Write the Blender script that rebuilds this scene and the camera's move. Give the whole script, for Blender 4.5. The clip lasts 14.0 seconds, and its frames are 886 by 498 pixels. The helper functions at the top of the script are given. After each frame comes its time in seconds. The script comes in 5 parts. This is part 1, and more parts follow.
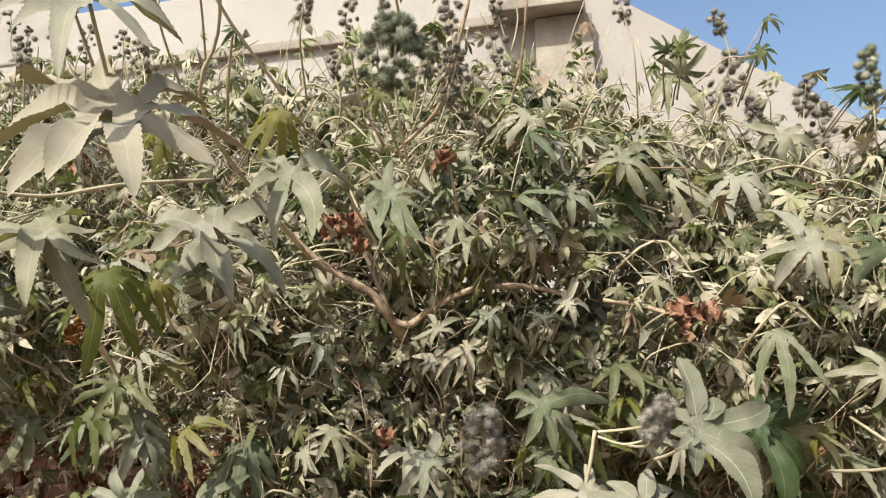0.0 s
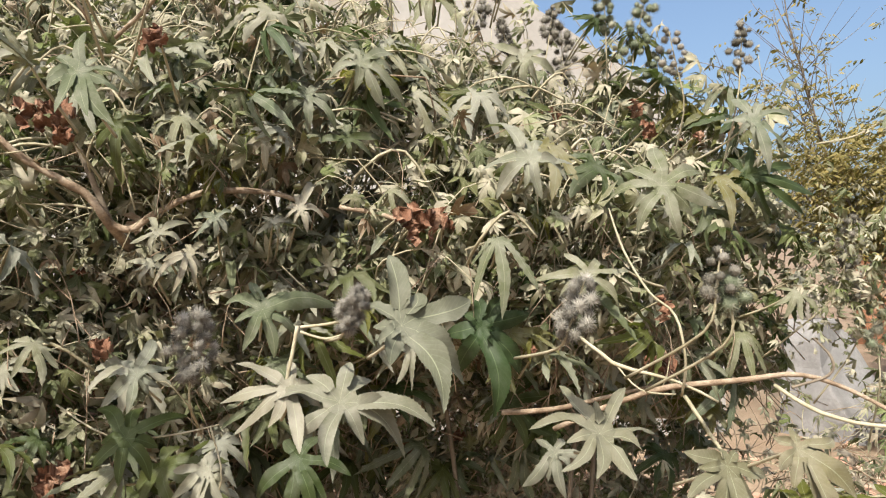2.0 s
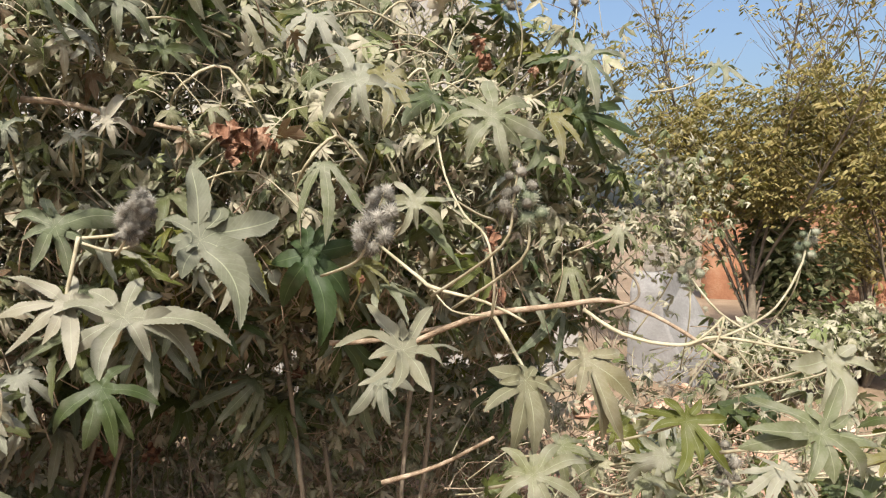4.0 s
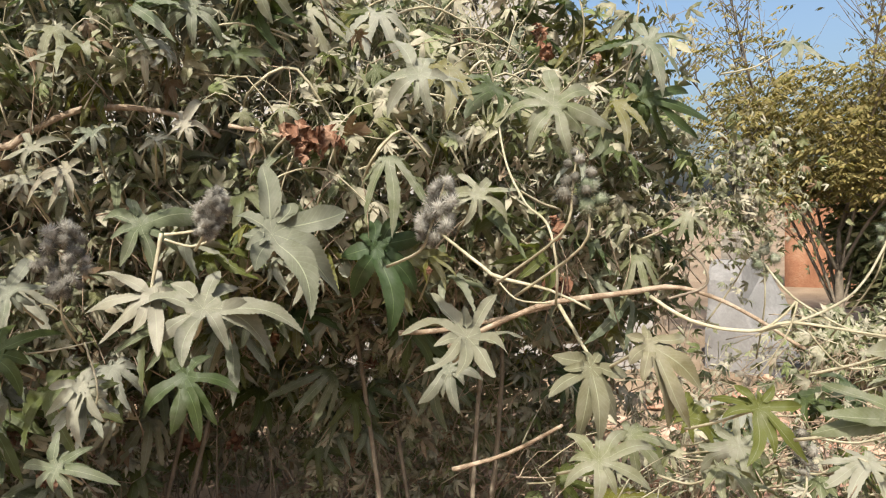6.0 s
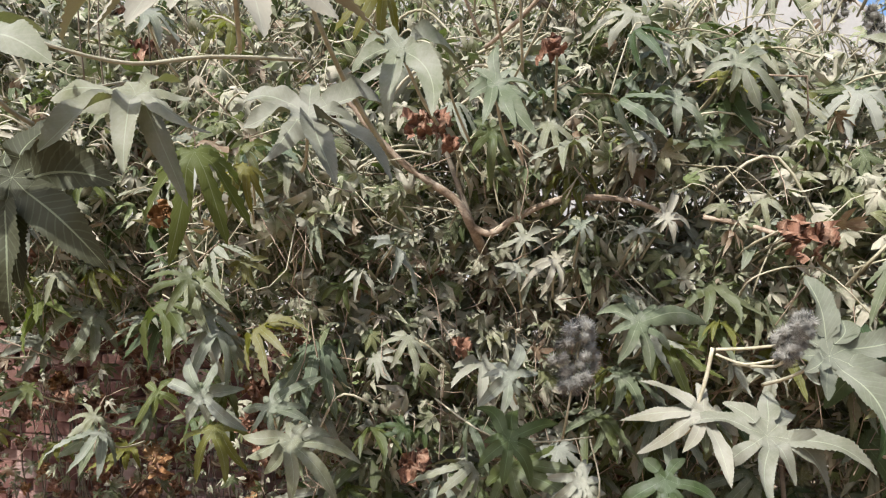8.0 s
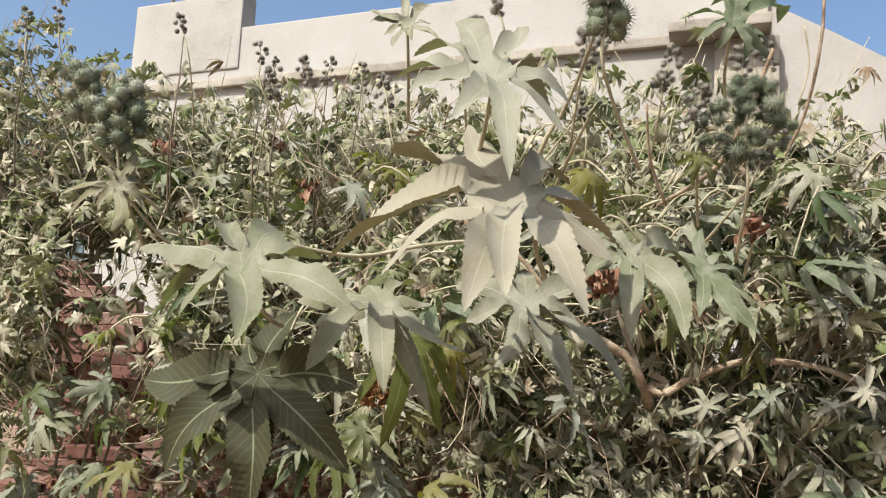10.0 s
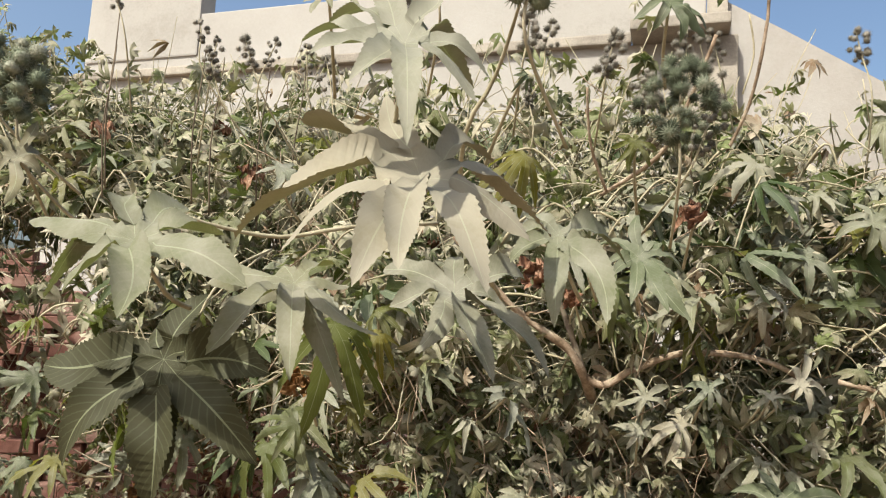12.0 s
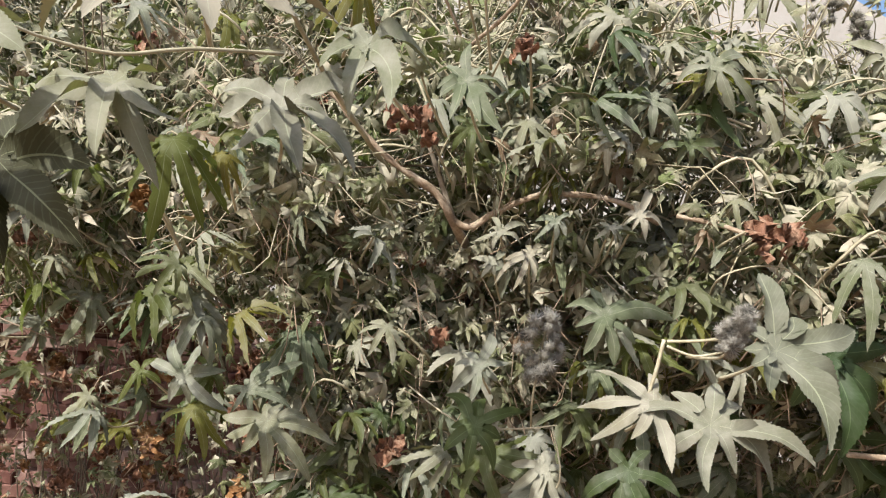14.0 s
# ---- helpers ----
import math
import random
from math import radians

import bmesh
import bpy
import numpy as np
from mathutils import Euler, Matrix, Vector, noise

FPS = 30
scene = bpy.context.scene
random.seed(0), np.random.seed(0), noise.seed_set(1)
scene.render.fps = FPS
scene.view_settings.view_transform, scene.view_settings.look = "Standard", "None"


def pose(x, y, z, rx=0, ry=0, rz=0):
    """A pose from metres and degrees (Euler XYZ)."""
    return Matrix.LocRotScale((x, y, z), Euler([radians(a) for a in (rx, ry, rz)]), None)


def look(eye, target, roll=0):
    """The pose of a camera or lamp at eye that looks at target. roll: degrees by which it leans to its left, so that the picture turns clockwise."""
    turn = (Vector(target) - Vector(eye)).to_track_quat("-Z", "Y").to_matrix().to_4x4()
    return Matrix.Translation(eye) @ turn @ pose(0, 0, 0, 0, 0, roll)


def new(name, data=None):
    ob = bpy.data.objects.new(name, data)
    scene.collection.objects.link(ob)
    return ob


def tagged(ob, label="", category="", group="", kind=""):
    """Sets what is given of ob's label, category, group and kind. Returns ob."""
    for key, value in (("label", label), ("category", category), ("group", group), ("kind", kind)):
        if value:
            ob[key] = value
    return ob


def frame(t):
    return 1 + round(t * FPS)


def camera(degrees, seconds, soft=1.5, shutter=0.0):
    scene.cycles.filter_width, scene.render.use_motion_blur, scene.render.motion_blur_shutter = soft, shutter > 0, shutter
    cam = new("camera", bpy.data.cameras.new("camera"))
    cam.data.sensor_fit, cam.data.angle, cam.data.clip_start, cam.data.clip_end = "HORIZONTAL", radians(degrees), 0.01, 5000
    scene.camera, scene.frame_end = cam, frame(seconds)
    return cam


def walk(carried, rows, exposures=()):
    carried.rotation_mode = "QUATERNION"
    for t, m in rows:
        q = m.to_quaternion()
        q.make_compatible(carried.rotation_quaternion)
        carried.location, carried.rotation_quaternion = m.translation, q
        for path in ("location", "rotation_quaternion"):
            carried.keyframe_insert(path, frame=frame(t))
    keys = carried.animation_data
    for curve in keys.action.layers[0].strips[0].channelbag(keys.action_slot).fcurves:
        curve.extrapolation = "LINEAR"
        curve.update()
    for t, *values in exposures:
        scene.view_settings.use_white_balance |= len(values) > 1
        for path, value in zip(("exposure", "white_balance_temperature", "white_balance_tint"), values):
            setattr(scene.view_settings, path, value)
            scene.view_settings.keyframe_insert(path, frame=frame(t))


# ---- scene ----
cam = camera(63.5, 14.0, 1.15)
METRES, EYE, TILT, LEAN, TURN = 1.5, 1.5, 6.0, 2.0, 0.0
ROWS = [
    (0.0, 0.0, 0.0, 0.0, 0.0, 0.0, -0.0),
    (0.5, 0.0201, 0.0084, -0.0109, -3.57, -1.51, -0.9),
    (1.0, 0.0525, 0.0139, -0.0247, -8.25, -2.87, -1.46),
    (1.5, 0.0768, 0.0126, -0.0327, -11.27, -3.25, -1.98),
    (2.0, 0.1052, 0.01, -0.0446, -15.35, -4.76, -2.07),
    (2.5, 0.1329, 0.0089, -0.0543, -18.8, -5.76, -2.14),
    (3.0, 0.1535, 0.0067, -0.0643, -21.63, -6.71, -3.16),
    (3.5, 0.1691, 0.0008, -0.0749, -24.31, -7.07, -4.12),
    (3.7, 0.175, 0.0, -0.0796, -24.74, -7.29, -4.23),
    (5.8, 0.2066, -0.0233, -0.0946, -22.0, -9.18, -3.59),
    (6.0, 0.187, -0.0201, -0.087, -19.19, -8.49, -2.3),
    (6.5, 0.1223, -0.0015, -0.0789, -10.88, -7.4, -1.28),
    (7.0, 0.0498, 0.0357, -0.0878, -4.55, -7.58, -2.64),
    (7.5, -0.0139, 0.057, -0.0705, -0.71, -7.28, -3.33),
    (8.0, -0.0749, 0.0578, -0.0385, 2.84, -5.74, -2.78),
    (8.5, -0.1182, 0.0429, -0.0081, 4.01, -3.0, -3.0),
    (9.0, -0.1504, 0.0382, 0.0145, 5.59, -1.32, -3.64),
    (9.2, -0.1677, 0.0398, 0.026, 6.82, -1.03, -3.31),
    (11.3, -0.2308, 0.0482, 0.0852, 10.16, 1.82, -4.36),
    (11.5, -0.2219, 0.0598, 0.0807, 9.85, 1.69, -4.49),
    (12.0, -0.178, 0.0796, 0.0526, 6.55, 0.21, -4.52),
    (12.5, -0.1439, 0.0737, 0.0326, 6.17, -0.82, -4.33),
    (13.0, -0.1052, 0.0507, 0.0015, 6.88, -2.62, -4.17),
    (13.5, -0.0575, 0.0385, -0.0193, 5.24, -4.06, -4.03),
    (14.0, -0.0225, 0.0308, -0.0421, 4.11, -5.91, -4.14),
]
SUN, SKY = 5.0, 0.145
EXPOSURES = ((0.0, 0.60, 6350, 6.5), (0.6, 0.60, 6080, 5), (1.5, 0.60, 6100, 5), (2.3, 0.62, 6350, 8.5), (3.2, 0.61, 6300, 8.5), (5.9, 0.60, 6300, 6.5), (6.6, 0.67, 5950, 7), (8.0, 0.65, 5650, 8), (9.1, 0.58, 5800, 7.5), (11.3, 0.53, 6400, 4.5), (13.0, 0.57, 6200, 7), (14.0, 0.66, 6000, 8.5))
walk(cam, [(t, pose(0, 0, EYE, TILT, LEAN, TURN) @ pose(METRES * x, METRES * y, METRES * z, 90 + pitch, roll, yaw)) for t, x, y, z, yaw, pitch, roll in ROWS], EXPOSURES)

# ---------------------------------------------------------------- light
world = bpy.data.worlds.new("sky")
scene.world = world
world.use_nodes = True
wn, wl = world.node_tree.nodes, world.node_tree.links
sky = wn.new("ShaderNodeTexSky")
sky.sky_type, sky.sun_disc = "NISHITA", False
TO_SUN = Vector((-0.36, -0.54, 0.76)).normalized()
sky.sun_elevation = math.asin(TO_SUN.z)
sky.sun_rotation = math.atan2(TO_SUN.x, TO_SUN.y)
sky.air_density, sky.dust_density, sky.ozone_density = 1.0, 5.5, 2.0
wl.new(sky.outputs[0], wn["Background"].inputs[0])
wn["Background"].inputs[1].default_value = SKY
lamp = bpy.data.lights.new("sun", "SUN")
lamp.energy, lamp.angle, lamp.color = SUN, radians(0.53), (1.0, 0.93, 0.82)
sun = new("sun", lamp)
sun.matrix_world = look(TO_SUN * 30, (0, 0, 0))


# ---------------------------------------------------------------- materials
def material(name, rough=0.8):
    mat = bpy.data.materials.new(name)
    mat.use_nodes = True
    n, l = mat.node_tree.nodes, mat.node_tree.links
    b = n["Principled BSDF"]
    b.inputs["Roughness"].default_value = rough
    b.inputs["Specular IOR Level"].default_value = 0.3
    return mat, n, l, b


def place(n, l, scale, detail=4.0, rough=0.6, coords="Position"):
    """Noise at real-world size; scale in features a metre."""
    if coords == "Position":
        src = n.new("ShaderNodeNewGeometry").outputs["Position"]
    else:
        src = n.new("ShaderNodeTexCoord").outputs[coords]
    t = n.new("ShaderNodeTexNoise")
    t.inputs["Scale"].default_value, t.inputs["Detail"].default_value, t.inputs["Roughness"].default_value = scale, detail, rough
    l.new(src, t.inputs["Vector"])
    return t.outputs["Fac"]


def ramp(n, l, fac, stops):
    r = n.new("ShaderNodeValToRGB")
    while len(r.color_ramp.elements) < len(stops):
        r.color_ramp.elements.new(0.5)
    for e, (p, c) in zip(r.color_ramp.elements, stops):
        e.position, e.color = p, (*c, 1)
    l.new(fac, r.inputs[0])
    return r.outputs[0]


def maths(n, l, op, a, b, clamp=False):
    m = n.new("ShaderNodeMath")
    m.operation, m.use_clamp = op, clamp
    for i, v in enumerate((a, b)):
        if isinstance(v, (int, float)):
            m.inputs[i].default_value = v
        else:
            l.new(v, m.inputs[i])
    return m.outputs[0]


def mixed(n, l, fac, a, b, blend="MIX"):
    m = n.new("ShaderNodeMix")
    m.data_type, m.blend_type = "RGBA", blend
    for i, v in ((0, fac), (6, a), (7, b)):
        if isinstance(v, tuple):
            m.inputs[i].default_value = (*v, 1)
        elif isinstance(v, (int, float)):
            m.inputs[i].default_value = v
        else:
            l.new(v, m.inputs[i])
    return m.outputs[2]


def bump(n, l, b, fac, strength, distance):
    k = n.new("ShaderNodeBump")
    k.inputs["Strength"].default_value, k.inputs["Distance"].default_value = strength, distance
    l.new(fac, k.inputs["Height"])
    l.new(k.outputs[0], b.inputs["Normal"])


def leaf_material(name, green, dust, low, high, island, shine=0.75, glow=0.22, vein=(0.24, 0.26, 0.16), brown=0.0, top=0.96, least=0.10):
    """A leaf blade: green under a coat of pale dust, with a pale midrib and side veins; some light comes through."""
    mat, n, l, b = material(name, shine)
    if island:
        rnd = n.new("ShaderNodeNewGeometry").outputs["Random Per Island"]
    else:
        rnd = n.new("ShaderNodeObjectInfo").outputs["Random"]
    uv = n.new("ShaderNodeSeparateXYZ")
    l.new(n.new("ShaderNodeUVMap").outputs[0], uv.inputs[0])
    across = maths(n, l, "ABSOLUTE", maths(n, l, "SUBTRACT", uv.outputs[0], 0.5), 0)
    along = uv.outputs[1]
    rib = maths(n, l, "LESS_THAN", across, 0.022)
    slant = maths(n, l, "SUBTRACT", maths(n, l, "MULTIPLY", along, 13.0), maths(n, l, "MULTIPLY", across, 5.0))
    tri = maths(n, l, "ABSOLUTE", maths(n, l, "SUBTRACT", maths(n, l, "FRACT", slant, 0), 0.5), 0)
    side = maths(n, l, "LESS_THAN", tri, 0.09)
    veins = maths(n, l, "MAXIMUM", rib, maths(n, l, "MULTIPLY", side, 0.13))
    coarse = place(n, l, 22, 4)
    fine = place(n, l, 260, 4, 0.7)
    mix = maths(n, l, "ADD", maths(n, l, "SUBTRACT", maths(n, l, "MULTIPLY", coarse, 1.6), 0.3), maths(n, l, "MULTIPLY", fine, 0.4))
    fac = maths(n, l, "ADD", mix, maths(n, l, "MULTIPLY", maths(n, l, "SUBTRACT", rnd, 0.5), 0.75))
    dusty = n.new("ShaderNodeMapRange")
    dusty.inputs[1].default_value, dusty.inputs[2].default_value = low, high
    dusty.inputs[3].default_value, dusty.inputs[4].default_value = least, top
    l.new(fac, dusty.inputs[0])
    hue = mixed(n, l, maths(n, l, "FRACT", maths(n, l, "MULTIPLY", rnd, 7.3), 0), green, (green[0] * 1.7, green[1] * 1.25, green[2] * 0.8))
    if brown:
        pick = maths(n, l, "LESS_THAN", maths(n, l, "FRACT", maths(n, l, "MULTIPLY", rnd, 31.7), 0), brown)
        hue = mixed(n, l, pick, hue, (0.15, 0.085, 0.045))
        lush = maths(n, l, "LESS_THAN", maths(n, l, "FRACT", maths(n, l, "MULTIPLY", rnd, 17.3), 0), 0.20)
        hue = mixed(n, l, lush, hue, (0.10, 0.13, 0.03))
    hue = mixed(n, l, maths(n, l, "MULTIPLY", veins, 0.5), hue, vein)
    col = mixed(n, l, dusty.outputs[0], hue, dust)
    col = mixed(n, l, maths(n, l, "MULTIPLY", veins, 0.16), col, vein)
    l.new(col, b.inputs["Base Color"])
    wave = maths(n, l, "ADD", maths(n, l, "MULTIPLY", fine, 0.25), maths(n, l, "MULTIPLY", tri, 0.4))
    bump(n, l, b, wave, 0.16, 0.002)
    tr = n.new("ShaderNodeBsdfTranslucent")
    l.new(mixed(n, l, 1.0, hue, (1.35, 1.5, 0.95), "MULTIPLY"), tr.inputs[0])
    m = n.new("ShaderNodeMixShader")
    m.inputs[0].default_value = glow
    l.new(b.outputs[0], m.inputs[1]), l.new(tr.outputs[0], m.inputs[2])
    l.new(m.outputs[0], n["Material Output"].inputs[0])
    return mat


def stain_material(name, stops, scale, rough=0.9, relief=0.004, fine=180, coords="Position", vary=0.0):
    """Two scales of mottling over a colour ramp, with fine relief."""
    mat, n, l, b = material(name, rough)
    big, small = place(n, l, scale, 5, 0.62, coords), place(n, l, fine, 4, 0.7, coords)
    fac = maths(n, l, "ADD", maths(n, l, "MULTIPLY", big, 0.75), maths(n, l, "MULTIPLY", small, 0.25))
    if vary:
        rnd = n.new("ShaderNodeObjectInfo").outputs["Random"]
        fac = maths(n, l, "ADD", fac, maths(n, l, "MULTIPLY", maths(n, l, "SUBTRACT", rnd, 0.5), vary))
    l.new(ramp(n, l, fac, stops), b.inputs["Base Color"])
    bump(n, l, b, maths(n, l, "ADD", small, maths(n, l, "MULTIPLY", big, 0.6)), 0.6, relief)
    return mat


DUST = (0.372, 0.345, 0.298)
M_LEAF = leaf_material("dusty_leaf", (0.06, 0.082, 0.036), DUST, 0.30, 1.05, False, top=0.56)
M_TAN = leaf_material("tan_leaf", (0.07, 0.075, 0.036), DUST, 0.2, 1.00, False, 0.75, 0.09, top=0.48)
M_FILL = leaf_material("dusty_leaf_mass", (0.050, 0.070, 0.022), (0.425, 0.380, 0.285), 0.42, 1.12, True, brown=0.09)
# dimmer copy of the dusty leaf; its colour stands in for weaker sunlight
M_DIMMED = leaf_material("dimmed_leaf", (0.060, 0.068, 0.036), DUST, 0.4, 1.3, False, 0.8, 0.1, top=0.36)
M_GREEN = leaf_material("clean_leaf", (0.042, 0.062, 0.021), DUST, 0.72, 1.7, False, 0.55, 0.3, (0.13, 0.17, 0.08), top=0.42, least=0.0)
# a dusty tan leaf in shadow: the shade is put into this dark colour
M_SHADED_OLIVE = leaf_material("shaded_olive_leaf", (0.036, 0.038, 0.018), DUST, 0.7, 1.5, False, 0.7, 0.2, top=0.22, least=0.0)
# green darkened and dust left off to imitate shade from a leaf above
M_DARKENED = leaf_material("shaded_leaf", (0.022, 0.046, 0.018), DUST, 0.9, 1.7, False, 0.6, 0.25, (0.10, 0.14, 0.06), top=0.15, least=0.0)
M_FRESH = leaf_material("yellow_leaf", (0.085, 0.10, 0.018), DUST, 0.6, 1.5, False, 0.6, 0.42, top=0.6, least=0.02)
M_SHRUB = leaf_material("shrub_leaf", (0.03, 0.055, 0.018), (0.30, 0.26, 0.13), 0.35, 1.35, True)
M_TREE = leaf_material("tree_leaf", (0.10, 0.10, 0.025), (0.31, 0.245, 0.105), 0.35, 1.2, True, 0.7, 0.3)
M_DRY = stain_material("dry_leaf", [(0.3, (0.06, 0.034, 0.022)), (0.5, (0.18, 0.084, 0.047)), (0.7, (0.36, 0.245, 0.165))], 30, 0.8)
M_ORANGE = stain_material("orange_leaf", [(0.3, (0.12, 0.05, 0.018)), (0.5, (0.24, 0.12, 0.045)), (0.7, (0.34, 0.24, 0.13))], 30, 0.8)
M_STRAW = stain_material("straw_stalk", [(0.3, (0.17, 0.145, 0.08)), (0.5, (0.32, 0.282, 0.185)), (0.72, (0.46, 0.415, 0.31))], 18, 0.7, 0.001)
M_STEM = stain_material("dusty_bark", [(0.3, (0.085, 0.058, 0.038)), (0.48, (0.25, 0.18, 0.12)), (0.66, (0.43, 0.355, 0.265))], 26, 0.85, 0.003)
M_TWIG = stain_material("dark_twig", [(0.3, (0.07, 0.055, 0.04)), (0.6, (0.20, 0.16, 0.115)), (0.8, (0.34, 0.29, 0.21))], 16, 0.85, 0.001)
M_POD = stain_material("grey_capsule", [(0.3, (0.05, 0.046, 0.036)), (0.5, (0.14, 0.127, 0.10)), (0.7, (0.29, 0.265, 0.225))], 45, 0.8, 0.001, 300, vary=0.25)
M_FLUFF = stain_material("pale_capsule", [(0.3, (0.08, 0.075, 0.068)), (0.5, (0.205, 0.188, 0.155)), (0.7, (0.40, 0.37, 0.32))], 60, 0.85, 0.001, 300, vary=0.25)
M_PODGREEN = stain_material("green_capsule", [(0.3, (0.045, 0.06, 0.032)), (0.52, (0.13, 0.145, 0.09)), (0.72, (0.36, 0.34, 0.27))], 40, 0.7, 0.001, 300, vary=0.2)
M_PODBROWN = stain_material("brown_capsule", [(0.3, (0.035, 0.042, 0.024)), (0.52, (0.085, 0.10, 0.06)), (0.72, (0.25, 0.255, 0.19))], 40, 0.8, 0.001, 300, vary=0.25)
M_PLASTER = stain_material("cream_plaster", [(0.25, (0.22, 0.203, 0.178)), (0.45, (0.315, 0.296, 0.269)), (0.7, (0.362, 0.345, 0.321))], 1.3, 0.92, 0.003, 40)
M_STAIR = stain_material("old_plaster", [(0.25, (0.205, 0.187, 0.168)), (0.5, (0.29, 0.268, 0.242)), (0.75, (0.345, 0.326, 0.302))], 1.6, 0.92, 0.004, 40)
M_CEMENT = stain_material("grey_cement", [(0.3, (0.15, 0.13, 0.11)), (0.5, (0.27, 0.24, 0.20)), (0.7, (0.40, 0.36, 0.30))], 3.0, 0.95, 0.005, 60)
M_WHITE = stain_material("whitewash", [(0.3, (0.125, 0.117, 0.11)), (0.5, (0.20, 0.19, 0.182)), (0.7, (0.33, 0.317, 0.306))], 2.2, 0.9, 0.004, 50)
M_BRICK = stain_material("red_brick", [(0.2, (0.085, 0.034, 0.025)), (0.5, (0.165, 0.085, 0.066)), (0.8, (0.29, 0.20, 0.165))], 9, 0.95, 0.003, 130, vary=0.5)
M_EARTH = stain_material("red_earth", [(0.25, (0.15, 0.065, 0.036)), (0.5, (0.275, 0.13, 0.072)), (0.75, (0.35, 0.22, 0.14))], 2.2, 0.95, 0.02, 30)
M_GROUND = stain_material("dry_ground", [(0.25, (0.12, 0.08, 0.05)), (0.5, (0.22, 0.155, 0.10)), (0.75, (0.32, 0.245, 0.165))], 1.1, 0.97, 0.012, 35)
M_ROCK = stain_material("pink_stone", [(0.25, (0.30, 0.15, 0.10)), (0.5, (0.47, 0.29, 0.20)), (0.75, (0.56, 0.42, 0.32))], 12, 0.95, 0.006, 90, vary=0.3)
M_LITTER = stain_material("leaf_litter", [(0.3, (0.07, 0.035, 0.02)), (0.5, (0.22, 0.12, 0.065)), (0.7, (0.40, 0.30, 0.19))], 25, 0.9)
M_RED = stain_material("faded_red", [(0.3, (0.35, 0.07, 0.05)), (0.6, (0.5, 0.15, 0.11)), (0.8, (0.55, 0.3, 0.22))], 4, 0.8)


# ---------------------------------------------------------------- building blocks
def mesh_object(name, verts, faces, mat, parent=None, label="", uvs=None, smooth=True):
    me = bpy.data.meshes.new(name)
    me.from_pydata(verts, [], faces)
    if uvs is not None:
        layer = me.uv_layers.new(name="UVMap")
        idx = np.empty(len(me.loops), dtype=np.int32)
        me.loops.foreach_get("vertex_index", idx)
        layer.data.foreach_set("uv", np.asarray(uvs, dtype=np.float32)[idx].ravel())
    me.materials.append(mat)
    if smooth:
        me.polygons.foreach_set("use_smooth", np.ones(len(me.polygons), dtype=bool))
    me.update()
    ob = new(name, me)
    ob.parent = parent
    return tagged(ob, label)


def part(name, bm, mat, parent=None, label=""):
    me = bpy.data.meshes.new(name)
    bm.normal_update()
    bm.to_mesh(me)
    bm.free()
    me.materials.append(mat)
    ob = new(name, me)
    ob.parent = parent
    return tagged(ob, label)


def box(bm, lo, hi, m=None):
    c = [(a + b) / 2 for a, b in zip(lo, hi)]
    s = [b - a for a, b in zip(lo, hi)]
    g = bmesh.ops.create_cube(bm, size=1, matrix=(m or Matrix()) @ Matrix.Translation(c) @ Matrix.Diagonal((*s, 1)))
    return g["verts"]


def tube_data(points, radii, sides=6, steps=4):
    """Vertices and faces of a tapered tube along a smooth line through the points."""
    pts = [Vector(p) for p in points]
    rad = list(radii) if isinstance(radii, (list, tuple)) else [radii] * len(pts)
    line, rr = [], []
    for i in range(len(pts) - 1):
        a, b, c, d = pts[max(i - 1, 0)], pts[i], pts[i + 1], pts[min(i + 2, len(pts) - 1)]
        for k in range(steps + (i == len(pts) - 2)):
            t = k / steps
            line.append(0.5 * (2 * b + (c - a) * t + (2 * a - 5 * b + 4 * c - d) * t * t + (3 * b - a - 3 * c + d) * t ** 3))
            rr.append(rad[i] + (rad[i + 1] - rad[i]) * t)
    verts, faces = [], []
    for i, p in enumerate(line):
        way = (line[min(i + 1, len(line) - 1)] - line[max(i - 1, 0)]).normalized()
        u = way.orthogonal().normalized() if i == 0 else (u - way * u.dot(way)).normalized()
        v = way.cross(u)
        for k in range(sides):
            a = 2 * math.pi * k / sides
            verts.append(tuple(p + (u * math.cos(a) + v * math.sin(a)) * rr[i]))
    for i in range(len(line) - 1):
        for k in range(sides):
            k2 = (k + 1) % sides
            faces.append((i * sides + k, i * sides + k2, (i + 1) * sides + k2, (i + 1) * sides + k))
    faces.append(tuple(range(sides))[::-1])
    faces.append(tuple(range(len(line) * sides - sides, len(line) * sides)))
    return verts, faces


def tube(name, points, radii, mat, parent, label="", sides=6):
    v, f = tube_data(points, radii, sides)
    return mesh_object(name, v, f, mat, parent, label)


LOBES = ((0, 1.0), (38, 0.95), (-39, 0.97), (77, 0.80), (-78, 0.83), (118, 0.58), (-119, 0.60), (160, 0.36), (-162, 0.34))


def half_width(t):
    """Half the width of a lobe along its free length, widest a little past the middle, with a drawn-out tip."""
    return 1.30 * (0.50 + 1.35 * t) * (1 - t) ** 0.88


def rings(mids, edge_l, edge_r):
    """Faces of one lobe between its midrib and its two edges."""
    out = []
    for i in range(len(mids) - 1):
        for e, flip in ((edge_l, False), (edge_r, True)):
            ring = [mids[i], mids[i + 1], e[i + 1], e[i]]
            ring = [v for j, v in enumerate(ring) if v not in ring[:j]]
            if len(ring) > 2:
                out.append(tuple(ring[::-1] if flip else ring))
    return out


